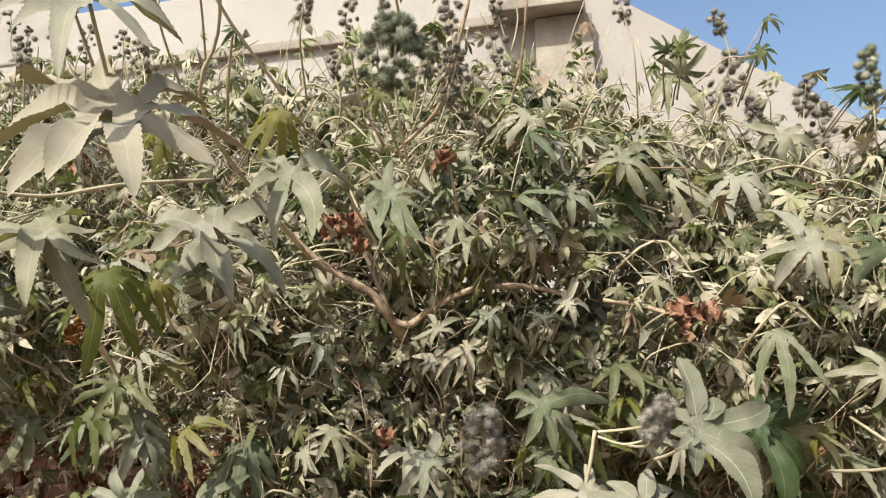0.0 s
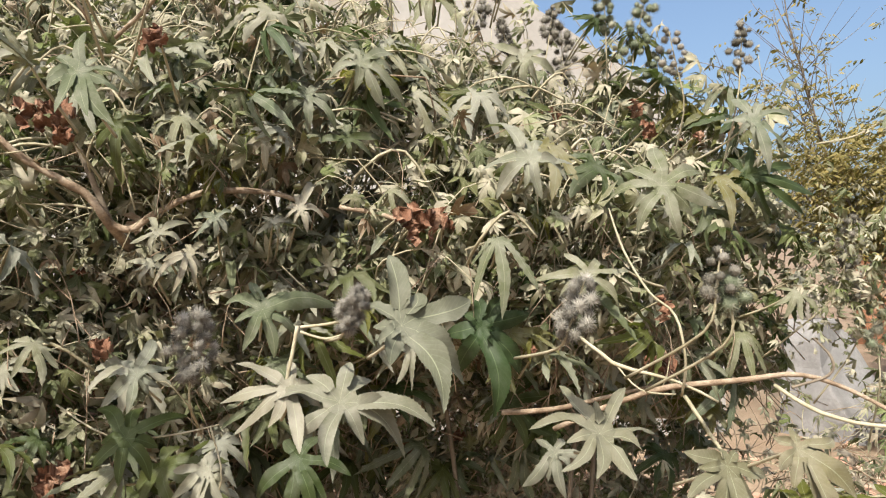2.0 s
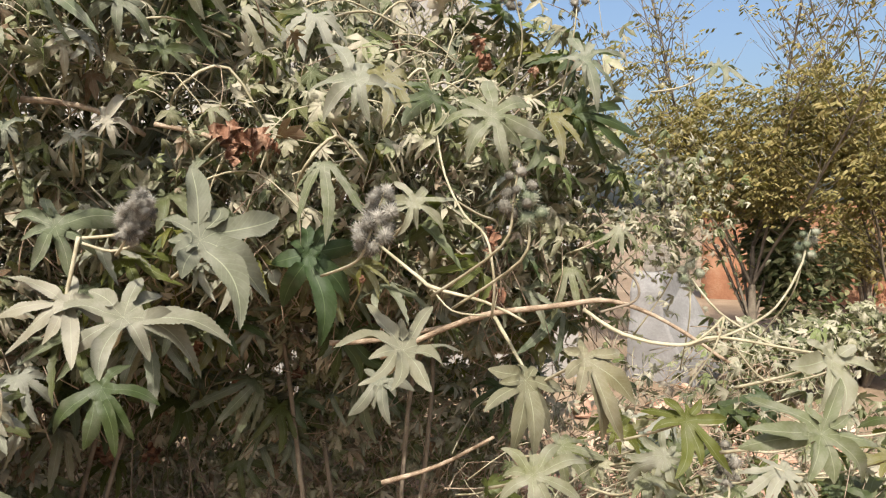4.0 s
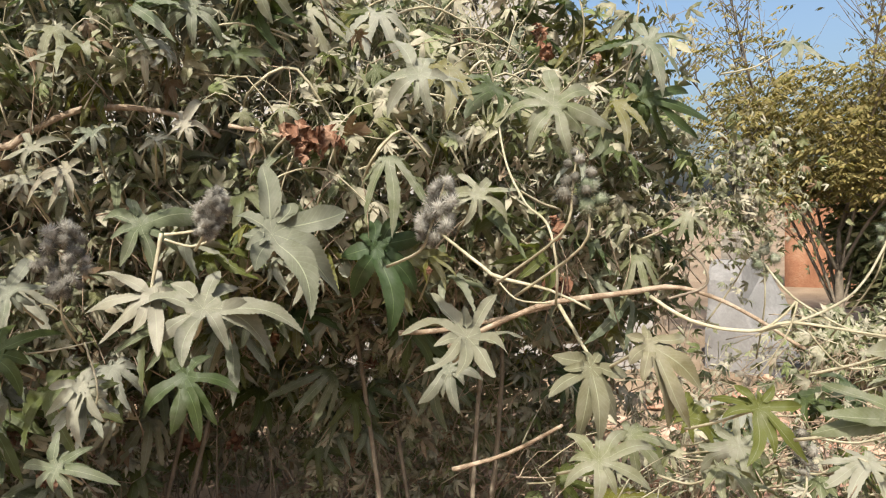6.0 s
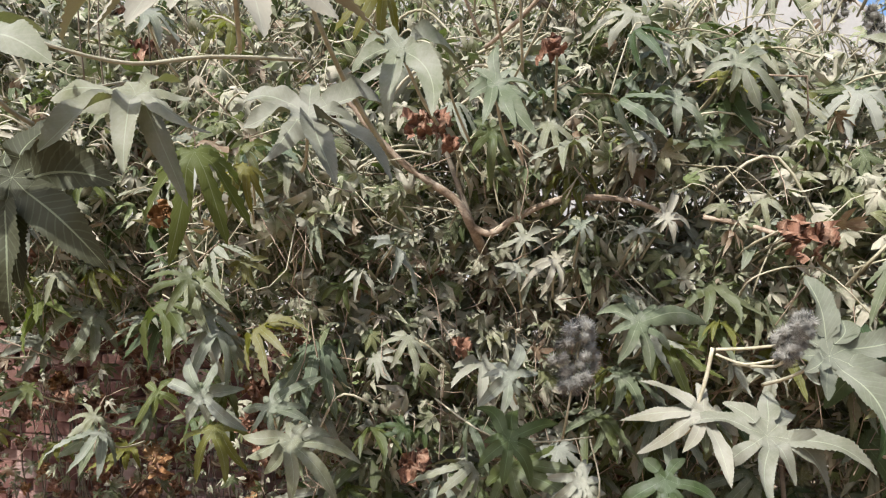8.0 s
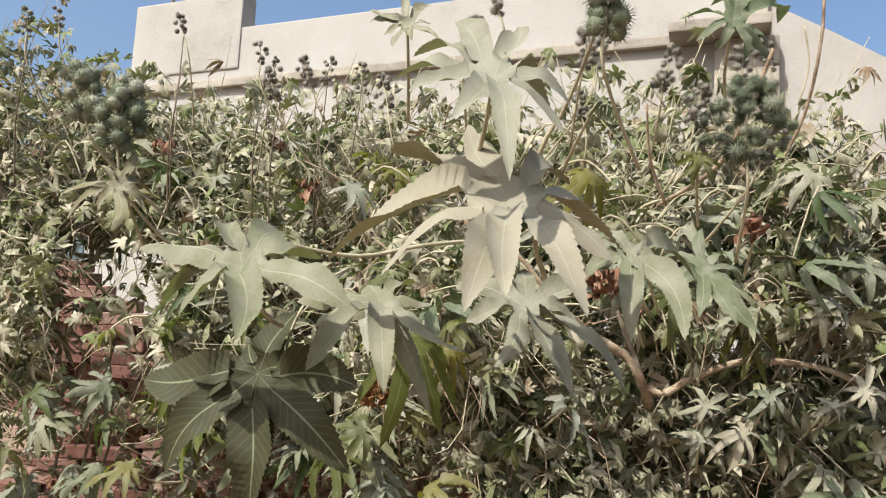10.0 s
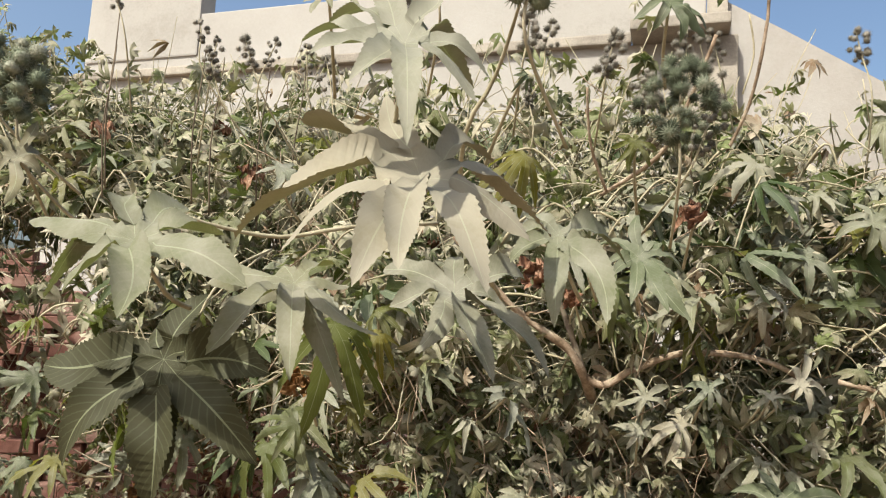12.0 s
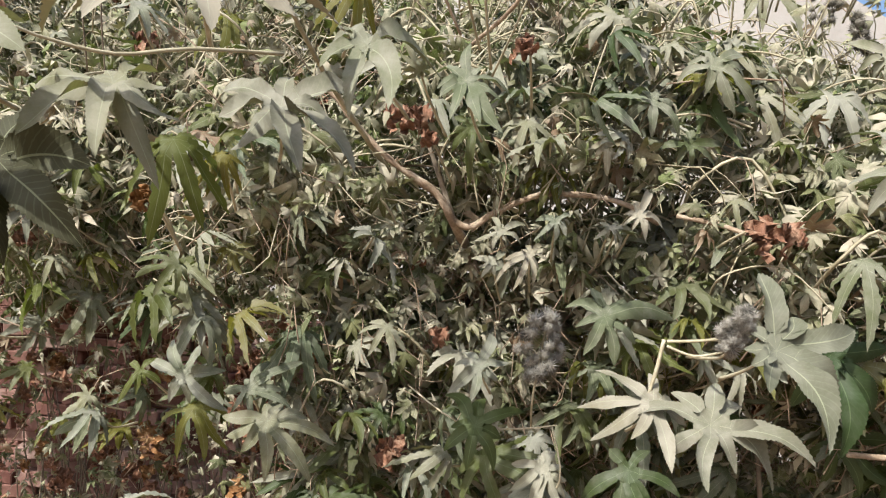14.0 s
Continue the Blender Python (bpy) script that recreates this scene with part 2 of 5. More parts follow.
def lobed(rng, lobes, stations, arch=0.26, teeth=0.055, broad=1.0):
    """A palmate leaf from its lobes (angle, length, sag), in units of their mean length: lobes fused near the joint, keeled along
    the midrib, twisted a little and saw-toothed along the free edge."""
    order = sorted(lobes)
    n = len(order)
    wide = min(1.05 / n, 0.132) * broad
    verts, uvs, faces = [(0, 0, 0)], [(0.5, 0)], []

    def add(x, y, z, u, v):
        verts.append((x, y, z))
        uvs.append((u, v))
        return len(verts) - 1

    def height(s, ln, sag):
        return arch * ln * s - (arch * ln + sag) * s * s

    bounds = []
    for k in range(n):
        a, la, sa_ = order[k]
        b, lb, sb = order[(k + 1) % n]
        if k == n - 1:
            b += 2 * math.pi
        gap = b - a
        mid, mean, sag = (a + b) / 2, min((la + lb) / 2, 1.0), (sa_ + sb) / 2
        reach = 1.05 if gap < 1.0 else 0.8 if gap < 1.5 else 0.45
        rise = rng.uniform(0.0, 0.06)
        bounds.append([add(math.cos(mid) * s * mean * reach, math.sin(mid) * s * mean * reach, height(s, mean, sag) + rise * s / 0.25, 0.0 if s < 0.15 else 0.1, s) for s in (0.11, 0.25)])
    for k, (a, ln, sag) in enumerate(order):
        ca, sa = math.cos(a), math.sin(a)
        sway = rng.uniform(-0.13, 0.13) * ln
        full = math.hypot(ln, sag)
        w0 = wide * (0.42 + 0.58 * min(full, 1) + 0.25 * max(full - 1, 0)) * rng.uniform(0.88, 1.15)
        keel, wave = rng.choice((rng.uniform(0.5, 1.0), rng.uniform(0.4, 0.8), rng.uniform(0.15, 0.5), rng.uniform(-0.7, -0.3))), rng.uniform(0, 6)
        twist, turn_ = rng.uniform(-0.5, 0.5), rng.uniform(-0.6, 0.6)
        first = min(0.25, 0.25 / max(ln, 0.6))
        mids, edge_l, edge_r = [0], [0, *bounds[k]], [0, *bounds[(k - 1) % n]]
        for s in (first * 0.45, first):
            mids.append(add(ca * s * ln, sa * s * ln, height(s, ln, sag), 0.5, s))
        step = (1 - first) / stations
        for i in range(stations):
            s = first + step * (i + 1)
            t = (s - first) / (1 - first)
            plain = w0 * half_width(t)
            off = sway * math.sin(math.pi * t * 0.9)
            z = height(s, ln, sag) + 0.025 * math.sin(7 * s + wave)
            cx, cy = ca * s * ln - sa * off, sa * s * ln + ca * off
            mids.append(add(cx, cy, z, 0.5, s))
            if i == stations - 1:
                edge_l.append(mids[-1]), edge_r.append(mids[-1])
                continue
            for e, sgn, u in ((edge_l, 1, 1.0), (edge_r, -1, 0.0)):
                tooth = i % 2 == 0
                w = plain * ((1 + teeth * rng.uniform(0.5, 1.2)) if tooth else (1 - teeth * rng.uniform(0.5, 1.2)))
                ahead = (0.55 if tooth else -0.15) * step * ln
                lean = twist + turn_ * (t - 0.4) + 0.25 * math.sin(9 * s + 2 * wave)
                rise = plain * (keel * (1 + 0.35 * math.sin(5 * s + wave + sgn)) + sgn * lean + 0.10 * math.sin(23 * s + 3 * wave + 2 * sgn))
                e.append(add(cx - sgn * sa * w + ca * ahead, cy + sgn * ca * w + sa * ahead, z + rise, u, s))
        faces += rings(mids, edge_l, edge_r)
    return verts, faces, uvs


def leaf_data(rng, stations, droop, lobes=LOBES, teeth=0.08):
    """A leaf of the usual outline, one unit long from the stalk's joint to the tip of its middle lobe."""
    return lobed(rng, [(radians(a + rng.uniform(-6, 6)), b * rng.uniform(0.85, 1.1), (droop - 0.1) * b * (1 if a == 0 else rng.uniform(0.6, 1.6))) for a, b in lobes], stations, 0.10, teeth)


def small_leaf(rng, lobes, droop):
    """A small leaf of few faces for the depth of the crown."""
    verts, uvs, faces = [(0, 0, 0)], [(0.5, 0)], []
    lobes = sorted((radians(a + rng.uniform(-9, 9)), b * rng.uniform(0.7, 1.12)) for a, b in lobes)
    n = len(lobes)
    bend = [droop * rng.uniform(0.4, 1.7) for _ in lobes]

    def add(x, y, z, u, v):
        verts.append((x, y, z))
        uvs.append((u, v))
        return len(verts) - 1

    gaps = []
    for k in range(n):
        a, b = lobes[k][0], lobes[(k + 1) % n][0] + (2 * math.pi if k == n - 1 else 0)
        r = (0.30 if b - a < 1.1 else 0.14) * (lobes[k][1] + lobes[(k + 1) % n][1]) / 2
        gaps.append(add(math.cos((a + b) / 2) * r, math.sin((a + b) / 2) * r, 0.02 - r * r * droop, 0.0, 0.25))
    for k, (a, ln) in enumerate(lobes):
        ca, sa, sway = math.cos(a), math.sin(a), rng.uniform(-0.16, 0.16)
        keel, twist = rng.choice((0.7, 0.45, -0.6)), rng.uniform(-0.9, 0.9)
        w = rng.uniform(0.12, 0.20) * (0.5 + 0.5 * ln)
        m1 = add(ca * 0.3 * ln, sa * 0.3 * ln, 0.03 - bend[k] * 0.09, 0.5, 0.3)
        cx, cy, cz = ca * 0.64 * ln - sa * sway * 0.5, sa * 0.64 * ln + ca * sway * 0.5, 0.05 - bend[k] * 0.41
        m2 = add(cx, cy, cz, 0.5, 0.64)
        el = add(cx - sa * w, cy + ca * w, cz + w * (keel + twist), 1.0, 0.64)
        er = add(cx + sa * w, cy - ca * w, cz + w * (keel - twist), 0.0, 0.64)
        tip = add(ca * ln - sa * sway * 0.2, sa * ln + ca * sway * 0.2, 0.05 - bend[k], 0.5, 1.0)
        L, R = gaps[k], gaps[(k - 1) % n]
        faces += [(0, m1, L), (m1, 0, R), (m1, m2, el, L), (m2, m1, R, er), (m2, tip, el), (tip, m2, er)]
    return verts, faces, uvs


rng = random.Random(11)
LEAVES, DROOPS = [], []
for k in range(8):
    DROOPS.append(0.42 + 0.17 * (k % 4))
    v, f, u = leaf_data(rng, 13, DROOPS[-1])
    holder = mesh_object("leaf", v, f, M_LEAF, None, "", u)
    LEAVES.append(holder.data)
    bpy.data.objects.remove(holder)


def recoloured(me, mat):
    m = me.copy()
    m.materials.clear()
    m.materials.append(mat)
    return m


LOOKS = {"dusty": LEAVES, "green": [recoloured(m, M_GREEN) for m in LEAVES], "fresh": [recoloured(m, M_FRESH) for m in LEAVES]}
crumpled = []
for k in range(4):
    spread = [(radians(a + rng.uniform(-8, 8)), b * rng.uniform(0.8, 1.1), rng.uniform(0.2, 0.7)) for a, b in ((0, 1.0), (42, 0.9), (-44, 0.95), (92, 0.7), (-95, 0.72))]
    v, f, u = lobed(rng, spread, 13, 0.2, 0.06, 2.1)
    # the blade has dried folded along its length and wrinkled
    v = [(x * 0.62 + 0.10 * noise.noise(Vector((x * 3, y * 3, k))), y * 0.40 + 0.12 * noise.noise(Vector((x * 5, y * 5, k + 9))), z * 0.5 + 0.30 * abs(y) + 0.28 * noise.noise(Vector((x * 5.5, y * 5.5, k + 5))) + 0.10 * noise.noise(Vector((x * 15, y * 15, k)))) for x, y, z in v]
    holder = mesh_object("leaf", v, f, M_DRY, None, "", u)
    crumpled.append(holder.data)
    bpy.data.objects.remove(holder)
LOOKS["dry"] = crumpled
LOOKS["orange"] = [recoloured(m, M_ORANGE) for m in crumpled]

BUSH_LABEL = "dusty castor oil bush with grey-green palmate leaves and spiny fruit"
bushes = []
for x, y in ((-2.35, 2.9), (-0.75, 2.35), (0.15, 2.4), (0.95, 2.1)):
    root = new("castor_bush")
    root.location = (x, y, 0)
    bushes.append(tagged(root, BUSH_LABEL, "shrub", "castor bushes along the house"))
bpy.context.view_layer.update()


def bush_at(x):
    return bushes[0 if x < -1.5 else 1 if x < -0.25 else 2 if x < 0.55 else 3]


def under(ob, parent):
    """Hang ob under parent without moving it."""
    ob.parent = parent
    ob.matrix_parent_inverse = Matrix.Translation(-parent.location)
    return ob


LEAF_WORDS = {"dusty": "", "tan": "leaf grey-brown with dust", "green": "cleaner dark green leaf", "olive": "thinly dusted leaf darkened to olive as if in shade", "dimmed": "leaf dimmed to brownish grey", "darkened": "broad leaf coloured dark green as if in shade", "fresh": "yellow-green leaf", "dry": "dry crumpled brown leaf", "orange": "withered orange leaf"}
COUNT = [0]


def blade(base, tip, facing, look_="dusty", stalk=True, grow=1.0):
    """One large leaf: joint of the stalk at base, middle lobe towards tip, upper side towards facing."""
    base, tip, facing = Vector(base), Vector(tip), Vector(facing)
    x = tip - base
    size = x.length * grow
    x.normalize()
    z = (facing - x * facing.dot(x)).normalized()
    y = z.cross(x)
    COUNT[0] += 1
    meshes = LOOKS[look_]
    pick = (COUNT[0] * 5) % len(meshes)
    # the middle lobe bows, so the joint leans back for its tip to end where it should
    lean = math.atan(DROOPS[pick] - 0.10) if look_ not in ("dry", "orange") else 0.0
    x, z = x * math.cos(lean) + z * math.sin(lean), z * math.cos(lean) - x * math.sin(lean)
    ob = new("leaf", meshes[pick])
    return hang(ob, base, x, y, z, size, look_, stalk)


def hang(ob, base, x, y, z, size, look_, stalk=True):
    m = Matrix((x, y, z)).transposed().to_4x4() @ Matrix.Diagonal((size, size, size, 1))
    m.translation = base
    bush = bush_at(base.x)
    under(ob, bush)
    ob.matrix_basis = m
    tagged(ob, LEAF_WORDS[look_])
    if stalk:
        r = 0.0022 + 0.006 * size
        end = base + Vector((0.12 * (bush.location.x - base.x), 0.16, -0.10)) + Vector((0, 0, size * 0.3))
        mid = base + (end - base) * 0.45 - z * size * 0.22
        v, f = tube_data([base - z * 0.003, mid, end], [r * 0.8, r, r * 1.2], 5)
        inv = m.inverted()
        v = [tuple(inv @ Vector(p)) for p in v]
        mesh_object("petiole", v, f, M_STRAW, ob)
    return ob


SHADES = {"dusty": M_LEAF, "olive": M_SHADED_OLIVE, "tan": M_TAN, "green": M_GREEN, "fresh": M_FRESH, "darkened": M_DARKENED, "dimmed": M_DIMMED}


def shaped(base, facing, lobes, look_="dusty", broad=1.25):
    """One large leaf with its own lobes: (angle from the leaf's own right, length, sag of the tip) for each."""
    base, z = Vector(base), Vector(facing).normalized()
    COUNT[0] += 1
    own = random.Random(COUNT[0])
    lobes = sorted((a % 360, b, d) for a, b, d in lobes)
    # shorter lobes fill the wide gaps
    for (a, b, d), (a2, b2, d2) in zip(list(lobes), list(lobes[1:]) + [(lobes[0][0] + 360, *lobes[0][1:])]):
        spare = min(int((a2 - a) / 58), 2)
        for k in range(spare):
            f = (k + 1) / (spare + 1)
            lobes.append((a + (a2 - a) * f + own.uniform(-5, 5), (b + (b2 - b) * f) * own.uniform(0.5, 0.72), (d + (d2 - d) * f) * own.uniform(0.5, 1.0)))
    lobes = [((a + 180) % 360 - 180, b, d) for a, b, d in lobes]
    size = sum(b for _, b, _ in lobes) / len(lobes)
    # right of the leaf: level, seen from in front of it
    eye_right = Vector((0, 0, 1)).cross(z).normalized() if abs(z.z) < 0.99 else Vector((1, 0, 0))
    v, f, u = lobed(own, [(radians(a), b / size, d / size) for a, b, d in lobes], 39, 0.36, 0.055, broad)
    holder = mesh_object("leaf", v, f, SHADES[look_], None, "", u)
    y = z.cross(eye_right)
    return hang(holder, base, eye_right, y, z, size, look_)


# fruit: three-sided capsules, smooth or covered in soft spines
def capsule_mesh(spines, mat, reach=1.25, core=0.82, thick=0.05, seed=0):
    """A three-lobed capsule with soft spines."""
    verts, faces = [], []
    rings_, segs = 7, 12
    for i in range(rings_ + 1):
        th = math.pi * i / rings_
        for k in range(segs):
            ph = 2 * math.pi * k / segs
            r = core * (1.0 - 0.16 * abs(math.cos(1.5 * ph)) ** 6 * math.sin(th))
            p = Vector((r * math.sin(th) * math.cos(ph), r * math.sin(th) * math.sin(ph), 1.08 * core * math.cos(th)))
            verts.append(tuple(p * (1 + 0.14 * noise.noise(p * 3.1 + Vector((seed, 0, 0))))))
    for i in range(rings_):
        for k in range(segs):
            k2 = (k + 1) % segs
            faces.append((i * segs + k, i * segs + k2, (i + 1) * segs + k2, (i + 1) * segs + k))
    for k in range(spines):
        z = 1 - 2 * (k + 0.5) / spines
        a = k * 2.39996
        d = Vector((math.sqrt(1 - z * z) * math.cos(a), math.sqrt(1 - z * z) * math.sin(a), z))
        u = d.orthogonal().normalized() * thick
        w = d.cross(u)
        i = len(verts)
        tip_ = d * (reach + 0.15 * math.sin(k * 1.7)) + w * 2.6 * math.sin(k) + u * 2.2 * math.cos(2.3 * k)
        root = d * core * 0.9
        verts += [tuple(root + u), tuple(root - u * 0.5 + w * 0.87), tuple(root - u * 0.5 - w * 0.87), tuple(tip_)]
        faces += [(i, i + 1, i + 3), (i + 1, i + 2, i + 3), (i + 2, i, i + 3)]
    holder = mesh_object("capsule", verts, faces, mat)
    me = holder.data
    bpy.data.objects.remove(holder)
    return me


PODS = {  # kinds of capsule
    "smooth": capsule_mesh(64, M_POD, 1.25, 0.80, 0.075), "spiny": capsule_mesh(64, M_POD, 1.35, 0.74, 0.075, 3), "fluffy": capsule_mesh(84, M_FLUFF, 1.65, 0.50, 0.085, 5),
    "green": capsule_mesh(96, M_PODGREEN, 1.35, 0.80, 0.05, 7), "fuzzy": capsule_mesh(90, M_PODBROWN, 1.6, 0.66, 0.075, 9)}
fr = random.Random(5)


def fruit(place_, kind, radius, count, pod=0.011, axis=(0, 0, 1), stalk=0.26, girth=1.0):
    """A fruiting spike: capsules crowded round a stalk that comes up from below."""
    c, ax = Vector(place_), (Vector(axis) + Vector((fr.uniform(-0.35, 0.35), fr.uniform(-0.2, 0.2), 0))).normalized()
    bush = bush_at(c.x)
    foot = c - ax * (radius + stalk) + Vector((fr.uniform(-0.09, 0.09) * min(1, 6 * stalk - 0.2), 0.14, 0))
    v, f = tube_data([foot, c - ax * (radius + stalk * 0.35) + Vector((fr.uniform(-0.012, 0.012), 0.012, 0)), c - ax * radius * 0.6, c, c + ax * radius], [0.0026, 0.0022, 0.002, 0.0018, 0.0012], 5)
    v = [tuple(Vector(p) - c) for p in v]
    spike = mesh_object("fruit_spike", v, f, M_STRAW, None, "spike of spiny castor fruit")
    under(spike, bush)
    spike.matrix_basis = Matrix.Translation(c)
    side = ax.orthogonal().normalized()
    other = ax.cross(side)
    count = round(count * 1.3)
    for k in range(count):
        t = (k + 0.5) / count * 2 - 1
        a = k * 2.4 + fr.uniform(-0.4, 0.4)
        r = girth * radius * (0.20 + 0.34 * (1 - t * t)) * fr.uniform(0.3, 1.3)
        p = ax * radius * t * 1.05 + (side * math.cos(a) + other * math.sin(a)) * r
        pod_ob = new("capsule", PODS[kind])
        pod_ob.parent = spike
        s = pod * fr.uniform(0.5, 0.95) * (0.85 if kind == "smooth" else 1.0)
        pod_ob.matrix_basis = Matrix.LocRotScale(p, Euler((fr.uniform(0, 6), fr.uniform(0, 6), fr.uniform(0, 6))), (s, s, s))
    return spike


def branch(points, radii, mat=None, label="", sides=7, name="branch"):
    bush = bush_at(points[len(points) // 2][0])
    v, f = tube_data(points, radii, sides)
    knots = max(radii)
    ob = mesh_object(name, [tuple(Vector(p) - bush.location + noise.noise_vector(Vector(p) * 45) * knots * 0.28) for p in v], f, mat or M_STRAW, bush, label)
    return ob


# ---------------------------------------------------------------- ground and house
gv, gf = [], []
N = 60
for i in range(N + 1):
    for j in range(N + 1):
        a, b = 2 * i / N - 1, 2 * j / N - 1
        x, y = 400 * a * abs(a) ** 1.8 + 0.5, 400 * b * abs(b) ** 1.8 + 3
        z = 0.05 * noise.noise(Vector((x * 0.6, y * 0.6, 0))) - 0.02 if max(abs(x), abs(y)) < 40 else -0.02
        gv.append((x, y, z))
for i in range(N):
    for j in range(N):
        k = i * (N + 1) + j
        gf.append((k, k + N + 1, k + N + 2, k + 1))
tagged(mesh_object("ground", gv, gf, M_GROUND), "bare dry brown earth with stones and litter", "ground", kind="structure")

# the house stands with its front turned twelve degrees; u runs along the front, v back from it
PHI = radians(-12)
HOUSE = Matrix.Rotation(PHI, 4, "Z") @ Matrix.Translation((0, 5.503, 0))
house = new("house")
house.matrix_world = HOUSE
tagged(house, "cream plastered flat-roofed house with parapet and ledge", "house")


def bevelled(bm, width):
    bmesh.ops.bevel(bm, geom=bm.edges[:], offset=width, segments=2, affect="EDGES", profile=0.6)


bm = bmesh.new()
box(bm, (-6.4, 0.03, -0.1), (-0.02, 5.0, 3.86))
part("wall", bm, M_PLASTER, house, "cream plastered front wall")
bm = bmesh.new()
box(bm, (-6.02, 0.02, 3.94), (-0.122, 0.17, 4.47))
bevelled(bm, 0.012)
part("parapet", bm, M_PLASTER, house, "cream plastered parapet band")
bm = bmesh.new()
box(bm, (-6.0, 0.0, 4.05), (-4.66, 0.22, 4.83))
bevelled(bm, 0.02)
part("raised_parapet", bm, M_PLASTER, house, "higher block at the end of the parapet")
bm = bmesh.new()
box(bm, (-6.1, -0.035, 3.86), (-0.66, 0.05, 3.945))
bevelled(bm, 0.015)
part("ledge", bm, M_CEMENT, house, "weathered cement ledge below the parapet")
bm = bmesh.new()
box(bm, (-0.656, -0.27, 3.862), (0.04, 0.05, 3.946))
bevelled(bm, 0.012)
part("corner_slab", bm, M_CEMENT, house, "deeper cement slab at the roof corner")
bm = bmesh.new()
box(bm, (-0.34, -0.07, 2.7), (0.10, 0.02, 3.855))
bevelled(bm, 0.012)
part("pier", bm, M_CEMENT, house, "grey cement pier under the ledge")
bm = bmesh.new()
box(bm, (-0.118, -0.03, 3.95), (0.03, 0.045, 4.6))
bevelled(bm, 0.012)
part("corner_post", bm, M_CEMENT, house, "grey cement post at the roof corner")
# stair wall: its top falls with the stair
bm = bmesh.new()
prof = [(-0.018, -0.1), (2.68, -0.1), (2.68, 2.36), (0.43, 3.90), (-0.018, 4.19)]
lo = [bm.verts.new((u, 0.05, z)) for u, z in prof]
hi = [bm.verts.new((u, 0.30, z)) for u, z in prof]
bm.faces.new(lo)
bm.faces.new(hi[::-1])
for k in range(len(prof)):
    bm.faces.new((lo[k], hi[k], hi[(k + 1) % len(prof)], lo[(k + 1) % len(prof)]))
bmesh.ops.recalc_face_normals(bm, faces=bm.faces)
part("stair_wall", bm, M_STAIR, house, "plastered stair wall with sloping top")
v, f = tube_data([(-5.62, 0.1, 4.8), (-5.63, 0.1, 5.3), (-5.60, 0.1, 5.9)], [0.018, 0.016, 0.012], 6)
mesh_object("pole", v, f, M_TWIG, house, "thin pole on the roof")
bm = bmesh.new()
for k in range(6):
    for j in range(2):
        bm.verts.new((-5.60 + 0.02 * k, 0.10 + 0.025 * math.sin(k * 1.4), 5.02 + 0.30 * j - 0.02 * k))
bm.verts.ensure_lookup_table()
for k in range(5):
    bm.faces.new((bm.verts[2 * k], bm.verts[2 * k + 2], bm.verts[2 * k + 3], bm.verts[2 * k + 1]))
part("flag", bm, M_RED, house, "small faded red cloth on the pole")

# ---------------------------------------------------------------- named leaves, fruit and branches
# big leaves that hang out of the left crown
shaped((-0.369, 0.816, 1.750), (0.050, -0.599, 0.799), ((168, 0.22, 0.113), (137, 0.193, -0.009), (-100, 0.215, -0.008), (-90, 0.203, -0.018), (-71, 0.204, 0.002), (33, 0.189, 0.123), (57, 0.148, 0.029), (110, 0.143, -0.036)), "tan", broad=1.0)
shaped((-0.387, 0.776, 1.876), (0.050, -0.599, 0.799), ((114, 0.125, -0.031), (131, 0.16, 0.011), (-108, 0.128, 0.002), (-84, 0.173, 0.034), (53, 0.123, 0.075), (79, 0.116, -0.029)))
shaped((-0.664, 0.811, 1.673), (0.050, -0.599, 0.799), ((159, 0.159, 0.018), (174, 0.132, 0.09), (-76, 0.128, 0.007), (-29, 0.16, -0.007), (77, 0.124, 0.032), (111, 0.087, -0.016)))
# this leaf hangs in shade, which its dark olive colour imitates
shaped((-0.710, 0.987, 1.543), (0.100, -0.949, 0.300), ((-180, 0.177, 0.053), (-131, 0.178, 0.051), (-92, 0.183, 0.065), (-42, 0.185, -0.003), (-9, 0.146, -0.036), (170, 0.106, 0.034), (72, 0.106, 0.032), (-85, 0.139, 0.052)), "olive", broad=2.3)
shaped((-0.542, 0.970, 1.647), (0.050, -0.599, 0.799), ((-117, 0.15, 0.008), (-80, 0.146, 0.035), (-36, 0.15, 0.002), (171, 0.119, 0.019), (-53, 0.125, 0.102), (59, 0.074, 0.009)), broad=1.2)
shaped((-0.357, 1.110, 1.650), (0.050, -0.599, 0.799), ((142, 0.135, 0.013), (-70, 0.168, 0.022), (-48, 0.185, 0.03), (-111, 0.136, 0.002), (37, 0.134, 0.021), (89, 0.085, -0.008)), "tan", broad=1.2)
shaped((-0.219, 1.037, 1.729), (-0.100, -0.796, 0.597), ((-69, 0.167, -0.015), (23, 0.098, 0.099), (-88, 0.139, 0.014), (128, 0.08, 0.025), (-52, 0.063, -0.016)), broad=1.5)
shaped((-0.087, 1.234, 1.728), (0.000, -0.751, 0.661), ((-61, 0.143, 0.003), (-76, 0.13, -0.009), (-101, 0.104, 0.005), (11, 0.08, 0.044), (135, 0.085, 0.034), (84, 0.081, -0.02)))
shaped((-0.916, 0.950, 1.789), (0.298, -0.745, 0.596), ((-179, 0.085, 0.029), (-164, 0.074, 0.052), (-86, 0.09, -0.003), (47, 0.051, 0.051), (80, 0.062, -0.016), (140, 0.054, -0.002)), "tan")
